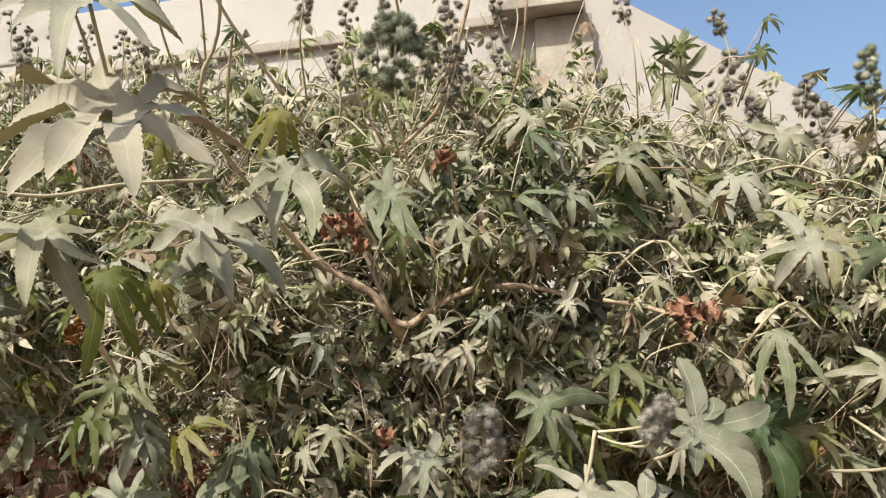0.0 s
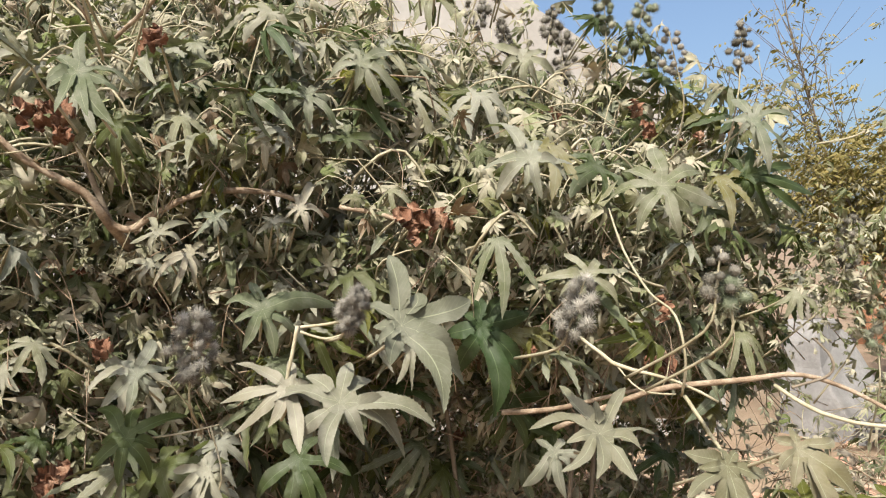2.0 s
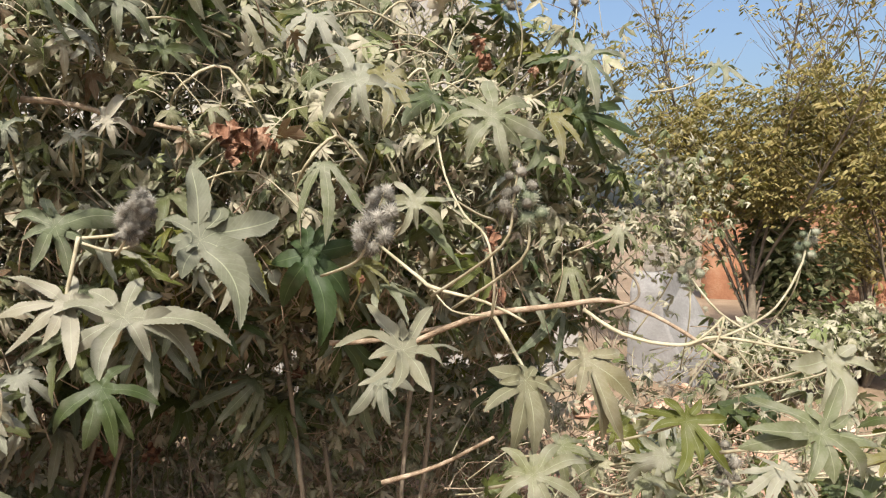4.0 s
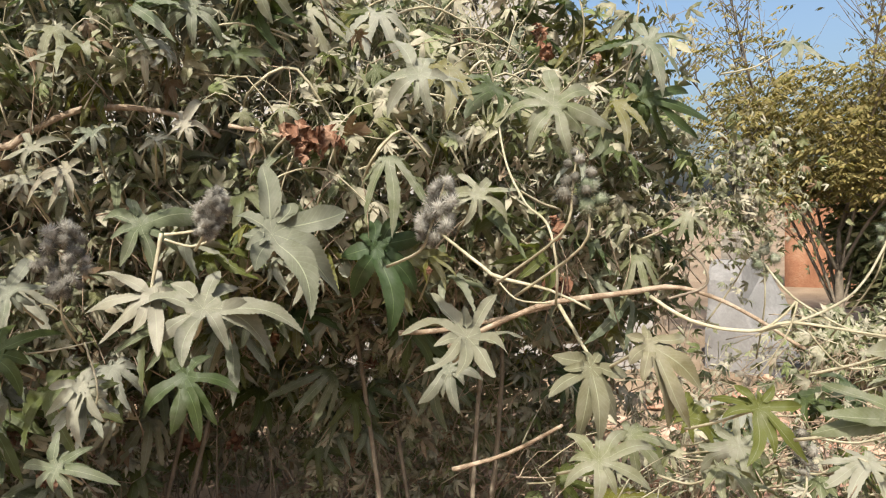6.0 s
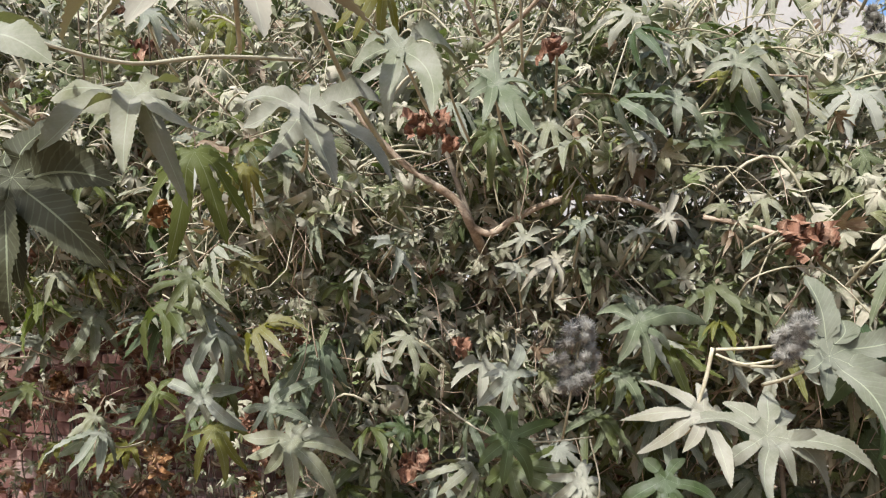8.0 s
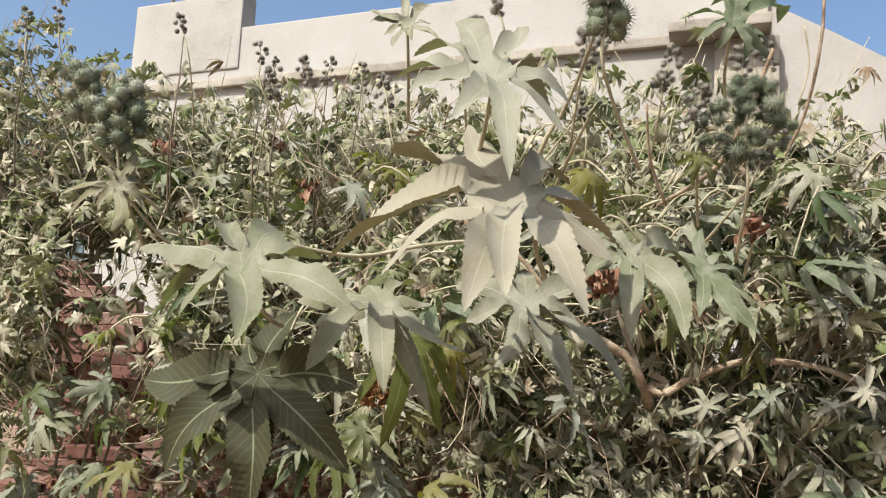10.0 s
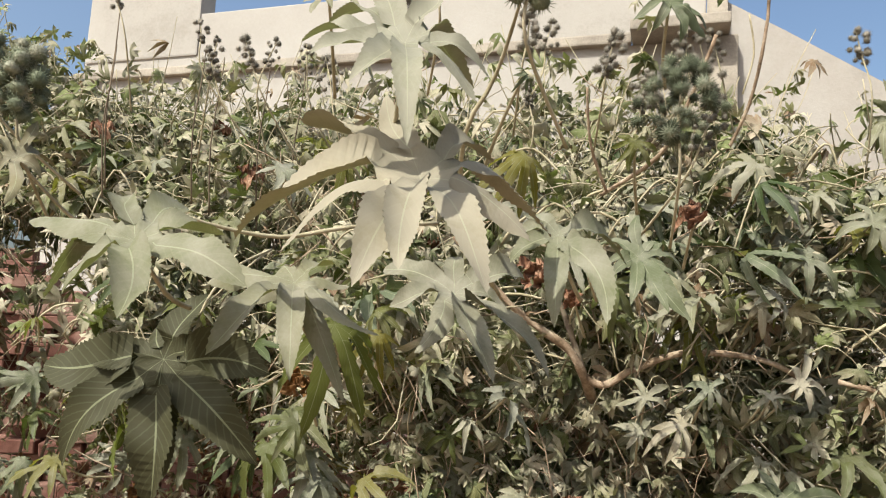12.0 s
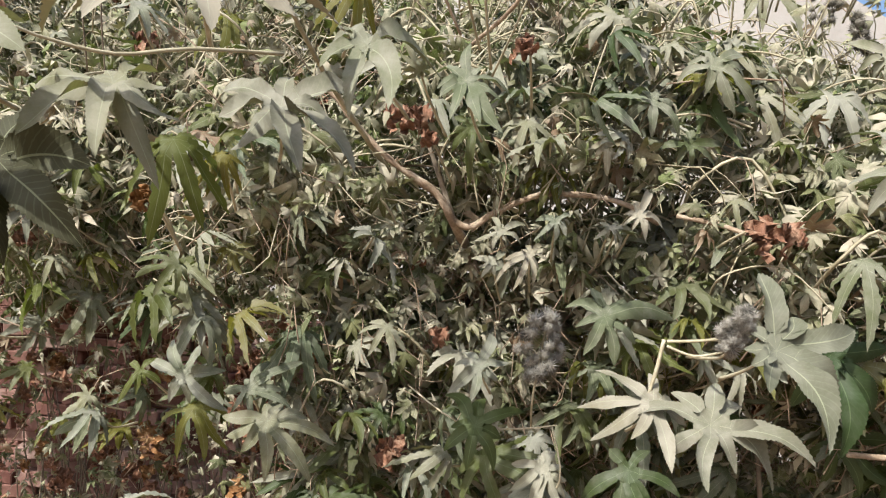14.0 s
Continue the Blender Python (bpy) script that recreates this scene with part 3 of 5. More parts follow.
shaped((-0.525, 0.964, 2.019), (0.051, -0.823, 0.566), ((107, 0.059, -0.013), (62, 0.06, -0.002), (146, 0.068, -0.002), (156, 0.066, 0.012), (-102, 0.052, -0.003), (-38, 0.06, -0.001)))
shaped((-0.066, 1.134, 2.090), (0.150, -0.869, 0.471), ((135, 0.081, 0.037), (87, 0.123, 0.057), (75, 0.211, 0.097), (44, 0.177, 0.082), (-79, 0.059, 0.027), (-27, 0.067, 0.031)))
blade((-0.695, 1.313, 1.869), (-0.632, 1.331, 1.817), (0.076, -0.439, 0.838))
blade((-0.165, 1.267, 1.751), (-0.185, 1.258, 1.795), (0.250, -0.862, 0.382))
blade((-0.487, 1.232, 1.623), (-0.459, 1.237, 1.602), (0.192, -0.881, 0.421), "fresh", grow=1.40)
blade((-0.529, 1.129, 1.598), (-0.500, 1.142, 1.492), (0.381, -0.763, 0.241), "fresh")
blade((-0.592, 1.181, 1.519), (-0.625, 1.182, 1.465), (0.192, -0.881, 0.421), "orange", grow=1.10)
blade((-0.583, 1.182, 1.511), (-0.565, 1.188, 1.477), (0.192, -0.881, 0.421), "orange", grow=1.10)
blade((-0.269, 0.936, 1.907), (-0.271, 0.937, 1.887), (0.836, -0.317, 0.204), "dusty", grow=1.30)
blade((0.022, 1.333, 1.815), (-0.020, 1.331, 1.792), (0.192, -0.881, 0.421), "dry", grow=1.6)
# leaves on the front of the middle crown
shaped((0.285, 1.081, 1.217), (0.000, -0.722, 0.692), ((162, 0.125, 0.073), (-103, 0.121, -0.03), (-27, 0.116, 0.098), (-18, 0.15, 0.026), (38, 0.08, 0.033), (72, 0.085, 0.017), (129, 0.072, 0.012)), "tan")
shaped((0.218, 1.128, 1.231), (0.000, -0.722, 0.692), ((162, 0.111, 0.071), (-171, 0.087, 0.082), (-88, 0.118, -0.021), (141, 0.106, 0.019), (91, 0.06, 0.006), (10, 0.047, 0.037)), "tan")
# dimmed by colour, as though its lobes faced away from the sun
shaped((0.393, 1.136, 1.319), (0.050, -0.799, 0.599), ((-114, 0.087, -0.021), (-33, 0.135, 0.082), (-78, 0.157, 0.007), (20, 0.135, -0.003), (126, 0.08, 0.041), (90, 0.134, -0.012)), "dimmed", broad=1.75)
# its shadow from the neighbouring leaf is in the colour
shaped((0.663, 1.550, 1.268), (-0.100, -0.974, 0.201), ((-87, 0.207, 0.028), (-113, 0.117, 0.097), (-51, 0.143, 0.052), (13, 0.122, 0.019), (-173, 0.075, 0.058), (100, 0.074, 0.017), (42, 0.09, 0.03)), "darkened", broad=2.2)
blade((0.742, 1.586, 1.247), (0.757, 1.573, 1.092), (0.031, -0.893, 0.433), "fresh", grow=0.90)
shaped((0.186, 1.410, 1.336), (0.053, -0.832, 0.552), ((153, 0.075, 0.035), (-121, 0.077, 0.036), (-79, 0.086, 0.040), (13, 0.164, 0.076), (-32, 0.073, 0.034), (95, 0.085, 0.039)))
shaped((-0.451, 1.430, 1.098), (0.056, -0.871, 0.488), ((169, 0.107, 0.049), (-135, 0.076, 0.035), (-92, 0.108, 0.050), (-51, 0.135, 0.062), (-15, 0.131, 0.061), (10, 0.072, 0.033), (-167, 0.092, 0.042)))
shaped((-0.640, 1.468, 1.164), (0.057, -0.885, 0.462), ((-29, 0.102, 0.047), (25, 0.078, 0.036), (-120, 0.054, 0.025), (153, 0.109, 0.050), (119, 0.117, 0.054), (90, 0.087, 0.040)))
shaped((-0.524, 1.526, 1.136), (0.053, -0.832, 0.552), ((14, 0.068, 0.031), (-133, 0.057, 0.026), (46, 0.137, 0.064), (73, 0.089, 0.041), (-71, 0.049, 0.023), (-15, 0.089, 0.041), (172, 0.063, 0.029)))
shaped((-0.175, 1.898, 1.305), (0.055, -0.860, 0.507), ((142, 0.141, 0.065), (-111, 0.106, 0.049), (-68, 0.152, 0.070), (-23, 0.161, 0.074), (-173, 0.112, 0.052), (24, 0.123, 0.057)))
blade((-0.140, 1.661, 1.265), (-0.124, 1.645, 1.224), (0.157, -0.892, 0.501), "dry", grow=1.6)
shaped((-0.047, 1.356, 1.129), (0.050, -0.782, 0.621), ((-145, 0.066, 0.031), (-63, 0.077, 0.036), (125, 0.102, 0.047), (71, 0.081, 0.037), (30, 0.117, 0.054), (-100, 0.073, 0.034)), "green")
shaped((0.079, 1.364, 1.058), (0.053, -0.832, 0.552), ((-150, 0.068, 0.032), (-109, 0.071, 0.033), (-47, 0.063, 0.029), (52, 0.051, 0.024), (164, 0.056, 0.026)))
shaped((-0.042, 1.456, 1.221), (0.053, -0.832, 0.552), ((-144, 0.079, 0.037), (79, 0.101, 0.047), (-107, 0.067, 0.031), (26, 0.065, 0.030)))
shaped((-0.703, 1.414, 1.186), (0.057, -0.885, 0.462), ((-129, 0.077, 0.036), (-29, 0.042, 0.020), (-100, 0.046, 0.021)), "fresh")
blade((-0.615, 1.470, 1.107), (-0.606, 1.471, 1.039), (0.157, -0.892, 0.501), "fresh", grow=1.20)
blade((0.086, 1.386, 1.019), (0.025, 1.366, 0.963), (-0.008, -0.450, 0.910))
blade((-0.121, 1.707, 1.758), (-0.081, 1.704, 1.658), (0.083, -0.901, 0.523), "green")
blade((-0.202, 1.608, 1.749), (-0.165, 1.606, 1.691), (0.083, -0.901, 0.523), "dry", grow=1.45)
blade((-0.480, 1.209, 1.587), (-0.497, 1.209, 1.543), (0.083, -0.901, 0.523), "fresh", grow=1.20)
blade((-0.606, 1.608, 1.429), (-0.581, 1.607, 1.383), (0.083, -0.901, 0.523), "fresh", grow=1.20)
blade((-0.570, 1.098, 1.039), (-0.499, 1.097, 1.048), (-0.008, -0.450, 0.910))
shaped((0.062, 1.200, 0.970), (-0.266, -0.763, 0.589), ((-12, 0.090, 0.042), (171, 0.074, 0.034), (-60, 0.053, 0.024), (50, 0.055, 0.025), (117, 0.079, 0.037)))
shaped((0.085, 1.357, 1.053), (-0.266, -0.763, 0.589), ((-160, 0.067, 0.031), (-87, 0.092, 0.042), (-54, 0.059, 0.027), (96, 0.060, 0.028)))
shaped((0.251, 1.457, 1.039), (-0.284, -0.814, 0.506), ((-142, 0.117, 0.054), (-57, 0.106, 0.049), (-109, 0.109, 0.050), (-17, 0.100, 0.046), (-81, 0.121, 0.056)), "green")
shaped((0.063, 1.705, 1.806), (-0.263, -0.949, 0.176), ((109, 0.103, 0.048), (-156, 0.087, 0.040), (-113, 0.097, 0.045), (-51, 0.085, 0.039), (27, 0.075, 0.035), (163, 0.099, 0.046)), "green")
shaped((0.296, 1.744, 1.823), (-0.223, -0.805, 0.550), ((109, 0.262, 0.121), (-140, 0.082, 0.038), (-19, 0.037, 0.017), (-35, 0.106, 0.049), (-103, 0.086, 0.040)))
shaped((0.504, 1.789, 1.890), (-0.237, -0.856, 0.459), ((172, 0.105, 0.048), (-91, 0.102, 0.047), (-64, 0.117, 0.054), (-35, 0.127, 0.059), (103, 0.180, 0.083), (118, 0.128, 0.059), (36, 0.113, 0.052)))
shaped((0.359, 1.833, 1.518), (-0.223, -0.805, 0.550), ((-149, 0.060, 0.028), (-83, 0.059, 0.027), (27, 0.059, 0.027), (113, 0.114, 0.053)))
shaped((0.180, 1.882, 1.515), (-0.223, -0.805, 0.550), ((-131, 0.055, 0.026), (-2, 0.026, 0.012), (-41, 0.055, 0.025), (122, 0.092, 0.043)))
shaped((0.277, 1.855, 1.548), (-0.223, -0.805, 0.550), ((-161, 0.064, 0.030), (-18, 0.057, 0.026), (-83, 0.059, 0.028), (120, 0.091, 0.042)))
shaped((0.379, 1.776, 1.480), (-0.223, -0.805, 0.550), ((-154, 0.064, 0.030), (-80, 0.077, 0.036), (2, 0.066, 0.031)))
shaped((0.115, 1.950, 1.709), (-0.223, -0.805, 0.550), ((-137, 0.052, 0.024), (-69, 0.043, 0.020), (11, 0.052, 0.024), (124, 0.100, 0.046)))
blade((-0.240, 1.592, 1.742), (-0.221, 1.586, 1.676), (-0.144, -0.894, 0.490), "dry", grow=1.45)
blade((-0.164, 1.490, 1.681), (-0.166, 1.495, 1.629), (0.097, -0.895, 0.402), "dry", grow=1.20)
blade((-0.267, 1.218, 1.877), (-0.299, 1.224, 1.824), (0.097, -0.895, 0.402), "fresh", grow=1.20)
blade((-0.098, 1.215, 1.905), (-0.105, 1.221, 1.846), (0.097, -0.895, 0.402), "fresh", grow=0.80)
blade((0.118, 1.740, 1.680), (0.143, 1.747, 1.611), (-0.003, -0.696, 0.627))
blade((0.250, 1.838, 1.701), (0.254, 1.846, 1.628), (-0.002, -0.448, 0.853))
blade((0.109, 1.806, 1.537), (0.136, 1.812, 1.480), (-0.002, -0.448, 0.853))
blade((0.019, 1.768, 1.423), (0.002, 1.778, 1.327), (0.097, -0.895, 0.402))
blade((0.479, 1.475, 1.518), (0.522, 1.482, 1.452), (0.176, -0.888, 0.472), "dry", grow=1.65)
blade((0.532, 1.470, 1.515), (0.563, 1.475, 1.454), (0.176, -0.888, 0.472), "dry", grow=1.65)
blade((0.520, 1.533, 1.510), (0.506, 1.534, 1.456), (0.176, -0.888, 0.472), "dry", grow=1.50)
blade((0.575, 1.527, 1.502), (0.614, 1.531, 1.482), (0.038, -0.448, 0.884), "dry", grow=1.30)
shaped((0.100, 1.541, 1.517), (0.072, -0.843, 0.533), ((-144, 0.057, 0.026), (-96, 0.039, 0.018), (31, 0.051, 0.023), (169, 0.042, 0.019), (-53, 0.036, 0.017)))
shaped((0.213, 1.551, 1.507), (0.072, -0.843, 0.533), ((-151, 0.039, 0.018), (-70, 0.034, 0.016), (-6, 0.067, 0.031), (130, 0.030, 0.014)))
shaped((0.268, 1.545, 1.535), (0.072, -0.843, 0.533), ((103, 0.054, 0.025), (64, 0.111, 0.051), (-14, 0.057, 0.027), (-73, 0.050, 0.023), (-155, 0.036, 0.017)), "tan")
shaped((0.049, 1.540, 1.445), (0.072, -0.843, 0.533), ((-142, 0.088, 0.041), (-117, 0.078, 0.036), (47, 0.049, 0.023), (-84, 0.062, 0.029), (178, 0.051, 0.024)), "tan")
shaped((-0.012, 1.573, 1.489), (0.072, -0.843, 0.533), ((-173, 0.056, 0.026), (39, 0.078, 0.036), (-18, 0.048, 0.022), (112, 0.062, 0.029), (-113, 0.040, 0.018)))
shaped((-0.026, 1.554, 1.425), (0.072, -0.843, 0.533), ((155, 0.049, 0.022), (49, 0.052, 0.024), (-128, 0.039, 0.018), (-18, 0.039, 0.018)))
shaped((0.294, 1.588, 1.783), (0.074, -0.871, 0.486), ((107, 0.078, 0.036), (-47, 0.091, 0.042), (20, 0.060, 0.028), (-142, 0.078, 0.036), (-88, 0.075, 0.035)))
shaped((0.405, 1.555, 1.850), (0.074, -0.871, 0.486), ((-157, 0.071, 0.033), (-33, 0.127, 0.059), (-59, 0.104, 0.048), (88, 0.081, 0.038), (29, 0.132, 0.061)))
shaped((0.198, 1.564, 1.680), (0.072, -0.843, 0.533), ((-178, 0.039, 0.018), (-87, 0.061, 0.028), (-2, 0.075, 0.035), (69, 0.080, 0.037)), "tan")
shaped((0.377, 1.599, 1.693), (0.081, -0.953, 0.291), ((-173, 0.073, 0.034), (-114, 0.047, 0.022), (-26, 0.080, 0.037), (15, 0.096, 0.045), (75, 0.063, 0.029)), "green")
shaped((-0.085, 1.559, 1.708), (0.165, -0.974, 0.152), ((-124, 0.060, 0.028), (-84, 0.112, 0.052), (-46, 0.086, 0.040), (24, 0.059, 0.027), (139, 0.044, 0.020)), "green")
shaped((-0.398, 1.645, 1.381), (0.076, -0.895, 0.439), ((-147, 0.059, 0.028), (-74, 0.058, 0.027), (1, 0.062, 0.029), (71, 0.057, 0.027)), "green")
# leaves at the right-hand end
blade((0.792, 2.228, 2.275), (0.820, 2.215, 2.400), (-0.003, -0.895, 0.106))
blade((0.746, 2.230, 2.258), (0.870, 2.240, 2.164), (-0.002, -0.448, 0.853))
shaped((0.782, 1.816, 1.857), (-0.263, -0.949, 0.176), ((-180, 0.093, 0.043), (-114, 0.076, 0.035), (-40, 0.104, 0.048), (37, 0.065, 0.030), (141, 0.059, 0.027)), "green")
shaped((0.878, 1.789, 1.944), (-0.244, -0.882, 0.404), ((130, 0.122, 0.056), (-163, 0.062, 0.029), (-84, 0.082, 0.038), (-17, 0.098, 0.045), (40, 0.085, 0.039)))
shaped((0.733, 1.417, 1.628), (-0.231, -0.832, 0.504), ((123, 0.171, 0.079), (180, 0.099, 0.046), (-132, 0.100, 0.046), (-70, 0.083, 0.038), (-25, 0.090, 0.042), (12, 0.103, 0.048), (61, 0.089, 0.041)))
shaped((1.027, 1.387, 1.567), (-0.231, -0.832, 0.504), ((-178, 0.104, 0.048), (135, 0.098, 0.045), (-120, 0.105, 0.049), (-6, 0.148, 0.068), (33, 0.149, 0.069), (-70, 0.113, 0.052), (78, 0.164, 0.076)))
shaped((1.322, 1.460, 1.729), (-0.223, -0.805, 0.550), ((165, 0.060, 0.028), (-84, 0.063, 0.029), (-36, 0.104, 0.048), (-76, 0.125, 0.058), (27, 0.167, 0.077), (85, 0.132, 0.061)))
shaped((1.340, 1.508, 1.607), (-0.265, -0.957, 0.116), ((-25, 0.197, 0.091), (-48, 0.131, 0.061), (-9, 0.217, 0.100), (-112, 0.062, 0.029), (-171, 0.050, 0.023), (11, 0.153, 0.071)), "green")
shaped((0.847, 1.387, 1.377), (-0.223, -0.805, 0.550), ((170, 0.116, 0.054), (109, 0.095, 0.044), (-43, 0.081, 0.038), (24, 0.114, 0.053), (-123, 0.067, 0.031)))
shaped((0.670, 1.011, 1.152), (0.000, -0.552, 0.834), ((150, 0.105, 0.034), (-147, 0.11, 0.001), (-121, 0.109, -0.016), (-89, 0.108, -0.023), (6, 0.108, 0.023), (111, 0.098, -0.015), (44, 0.099, -0.025)), "dimmed")
shaped((0.863, 0.972, 1.094), (-0.199, -0.845, 0.497), ((-146, 0.096, -0.024), (-102, 0.107, 0.067), (-86, 0.117, 0.048), (-57, 0.092, 0.069), (146, 0.06, 0.034), (-11, 0.066, 0.019)), "dimmed", broad=1.4)
shaped((0.886, 0.850, 1.150), (-0.199, -0.845, 0.497), ((-139, 0.049, -0.012), (-76, 0.112, 0.06), (-62, 0.129, 0.048), (-42, 0.101, 0.021), (16, 0.067, 0.017)), "tan", broad=1.4)
shaped((1.180, 0.952, 0.994), (-0.302, -0.754, 0.583), ((147, 0.045, 0.049), (123, 0.055, 0.006), (-115, 0.11, -0.004), (-46, 0.115, 0.037), (151, 0.074, 0.047), (4, 0.077, 0.004), (51, 0.047, -0.012)), "fresh", broad=1.4)
shaped((1.371, 0.818, 1.110), (-0.302, -0.754, 0.583), ((-169, 0.095, -0.024), (-119, 0.099, 0.012), (-11, 0.096, 0.027), (-47, 0.079, 0.061), (-102, 0.1, 0.004), (28, 0.049, -0.012)), broad=1.4)
shaped((1.214, 0.716, 1.034), (-0.302, -0.754, 0.583), ((178, 0.122, -0.028), (-171, 0.137, -0.006), (127, 0.108, 0.062), (-127, 0.092, -0.023), (-34, 0.1, 0.075), (-7, 0.097, 0.023), (61, 0.089, -0.022)), broad=1.4)
shaped((0.848, 0.925, 0.960), (-0.266, -0.763, 0.589), ((-101, 0.065, 0.030), (-26, 0.092, 0.042), (13, 0.111, 0.051), (-147, 0.062, 0.029), (130, 0.066, 0.031), (41, 0.085, 0.040)))
shaped((0.811, 1.499, 0.985), (-0.339, -0.742, 0.579), ((-141, 0.098, 0.046), (-74, 0.092, 0.043), (-10, 0.076, 0.035)), "dimmed")
blade((1.283, 1.532, 1.602), (1.333, 1.483, 1.529), (-0.283, -0.859, 0.538), "fresh")
blade((1.372, 1.583, 1.209), (1.372, 1.557, 1.122), (-0.374, -0.818, 0.438))
blade((1.973, 1.666, 1.806), (2.067, 1.621, 1.753), (-0.187, -0.409, 0.919))
blade((1.081, 1.520, 1.724), (1.092, 1.512, 1.657), (-0.283, -0.859, 0.538), "dry", grow=1.00)
blade((1.212, 1.514, 1.706), (1.237, 1.501, 1.672), (-0.283, -0.859, 0.538), "dry", grow=1.00)
blade((0.781, 1.523, 1.212), (0.758, 1.533, 1.187), (-0.283, -0.859, 0.538), "dry", grow=0.80)
# small leaves on the shoots that stand against the sky
blade((0.849, 1.800, 2.180), (0.893, 1.800, 2.141), (-0.30, -0.80, 0.45), "green")
blade((0.836, 1.800, 2.167), (0.796, 1.800, 2.154), (-0.30, -0.80, 0.45), "green")
blade((0.874, 1.800, 2.265), (0.912, 1.800, 2.250), (-0.30, -0.80, 0.45), "green")
blade((1.098, 1.800, 2.069), (1.045, 1.800, 2.063), (-0.30, -0.80, 0.45), "green")
blade((1.098, 1.800, 2.063), (1.121, 1.800, 2.023), (-0.30, -0.80, 0.45), "green")
blade((1.170, 1.800, 2.056), (1.136, 1.800, 2.043), (-0.30, -0.80, 0.45), "green")
blade((1.208, 1.800, 2.036), (1.204, 1.800, 1.984), (-0.30, -0.80, 0.45), "green")
blade((1.247, 1.800, 2.016), (1.296, 1.800, 1.970), (-0.30, -0.80, 0.45), "green")
blade((0.643, 1.800, 2.187), (0.665, 1.800, 2.245), (-0.30, -0.80, 0.45), "green")
blade((0.605, 1.800, 2.187), (0.574, 1.800, 2.226), (-0.30, -0.80, 0.45), "green")
# fruiting spikes
fruit((-0.060, 1.082, 1.924), "fuzzy", 0.056, 42, 0.0118, stalk=0.13, girth=1.7)
fruit((-0.272, 0.855, 2.002), "green", 0.042, 15, 0.0164, axis=(0.100, 0.000, 1.000), stalk=0.13)
fruit((0.302, 1.040, 1.353), "fluffy", 0.032, 30, 0.0097, axis=(0.500, 0.000, 0.600), stalk=0.03)
fruit((0.067, 1.342, 1.280), "fluffy", 0.061, 26, 0.0130, stalk=0.13)
fruit((0.601, 0.942, 1.350), "fluffy", 0.044, 17, 0.0125, stalk=0.05)
fruit((0.782, 0.871, 1.393), "smooth", 0.036, 7, 0.0158, stalk=0.13)
fruit((0.810, 0.878, 1.361), "green", 0.024, 4, 0.0161, stalk=0.13)
fruit((-0.931, 0.960, 1.897), "green", 0.047, 16, 0.0158, stalk=0.13)
fruit((-1.049, 1.035, 1.954), "green", 0.039, 8, 0.0191, stalk=0.13)
fruit((0.016, 1.685, 1.732), "green", 0.074, 22, 0.0161)
fruit((-0.024, 1.732, 1.768), "smooth", 0.055, 14, 0.0166)
fruit((0.433, 1.773, 1.837), "smooth", 0.045, 12, 0.0156)
fruit((0.855, 2.036, 2.186), "spiny", 0.083, 22, 0.0166)
fruit((1.033, 1.944, 2.099), "spiny", 0.051, 14, 0.0158)
fruit((0.890, 1.950, 2.049), "spiny", 0.047, 12, 0.0158)
fruit((1.070, 1.953, 2.011), "spiny", 0.079, 20, 0.0158)
fruit((1.131, 1.804, 2.105), "green", 0.067, 16, 0.0165)
fruit((1.234, 1.802, 2.050), "green", 0.082, 20, 0.0165)
fruit((1.292, 1.806, 1.937), "green", 0.052, 12, 0.0165)
fruit((1.616, 1.482, 1.441), "spiny", 0.060, 16, 0.0135)
fruit((1.627, 1.472, 1.328), "spiny", 0.054, 14, 0.0135)
fruit((1.659, 1.452, 1.223), "green", 0.054, 8, 0.0180)
fruit((1.355, 1.024, 0.867), "spiny", 0.040, 10, 0.0144, stalk=0.13)
fruit((1.857, 1.254, 1.273), "green", 0.043, 6, 0.0185)
fruit((1.199, 1.585, 1.921), "smooth", 0.057, 14, 0.0156)
fruit((1.378, 1.559, 1.936), "smooth", 0.058, 14, 0.0161)
fruit((-1.373, 1.836, 2.434), "smooth", 0.032, 8, 0.0111)
fruit((-1.152, 1.882, 2.365), "smooth", 0.035, 9, 0.0111)
fruit((-1.112, 1.895, 2.320), "smooth", 0.032, 8, 0.0111)
fruit((-0.963, 1.919, 2.321), "smooth", 0.038, 10, 0.0111)
fruit((-0.869, 1.936, 2.311), "smooth", 0.038, 9, 0.0111)
fruit((-1.794, 1.769, 2.412), "smooth", 0.041, 10, 0.0111)
fruit((-1.708, 1.781, 2.425), "smooth", 0.035, 8, 0.0111)
fruit((-0.430, 1.210, 2.175), "spiny", 0.025, 8, 0.0095, stalk=0.13)
fruit((-0.470, 1.210, 2.121), "spiny", 0.027, 9, 0.0095, stalk=0.13)
fruit((-0.271, 1.440, 2.183), "spiny", 0.038, 12, 0.0111, stalk=0.13)
fruit((-0.111, 1.471, 2.149), "spiny", 0.042, 14, 0.0111, stalk=0.13)
fruit((0.036, 1.493, 2.169), "spiny", 0.040, 12, 0.0111, stalk=0.13)
fruit((-0.010, 1.692, 2.152), "spiny", 0.045, 14, 0.0126)
fruit((0.036, 1.316, 1.969), "spiny", 0.052, 20, 0.0095, stalk=0.13)
fruit((-1.090, 1.835, 2.253), "spiny", 0.042, 11, 0.0120)
fruit((-0.991, 1.831, 2.287), "spiny", 0.039, 11, 0.0120)
fruit((-0.776, 1.836, 2.235), "spiny", 0.048, 11, 0.0120)
fruit((0.172, 1.824, 2.314), "spiny", 0.039, 11, 0.0120)
fruit((-0.224, 1.824, 2.335), "spiny", 0.045, 11, 0.0120)
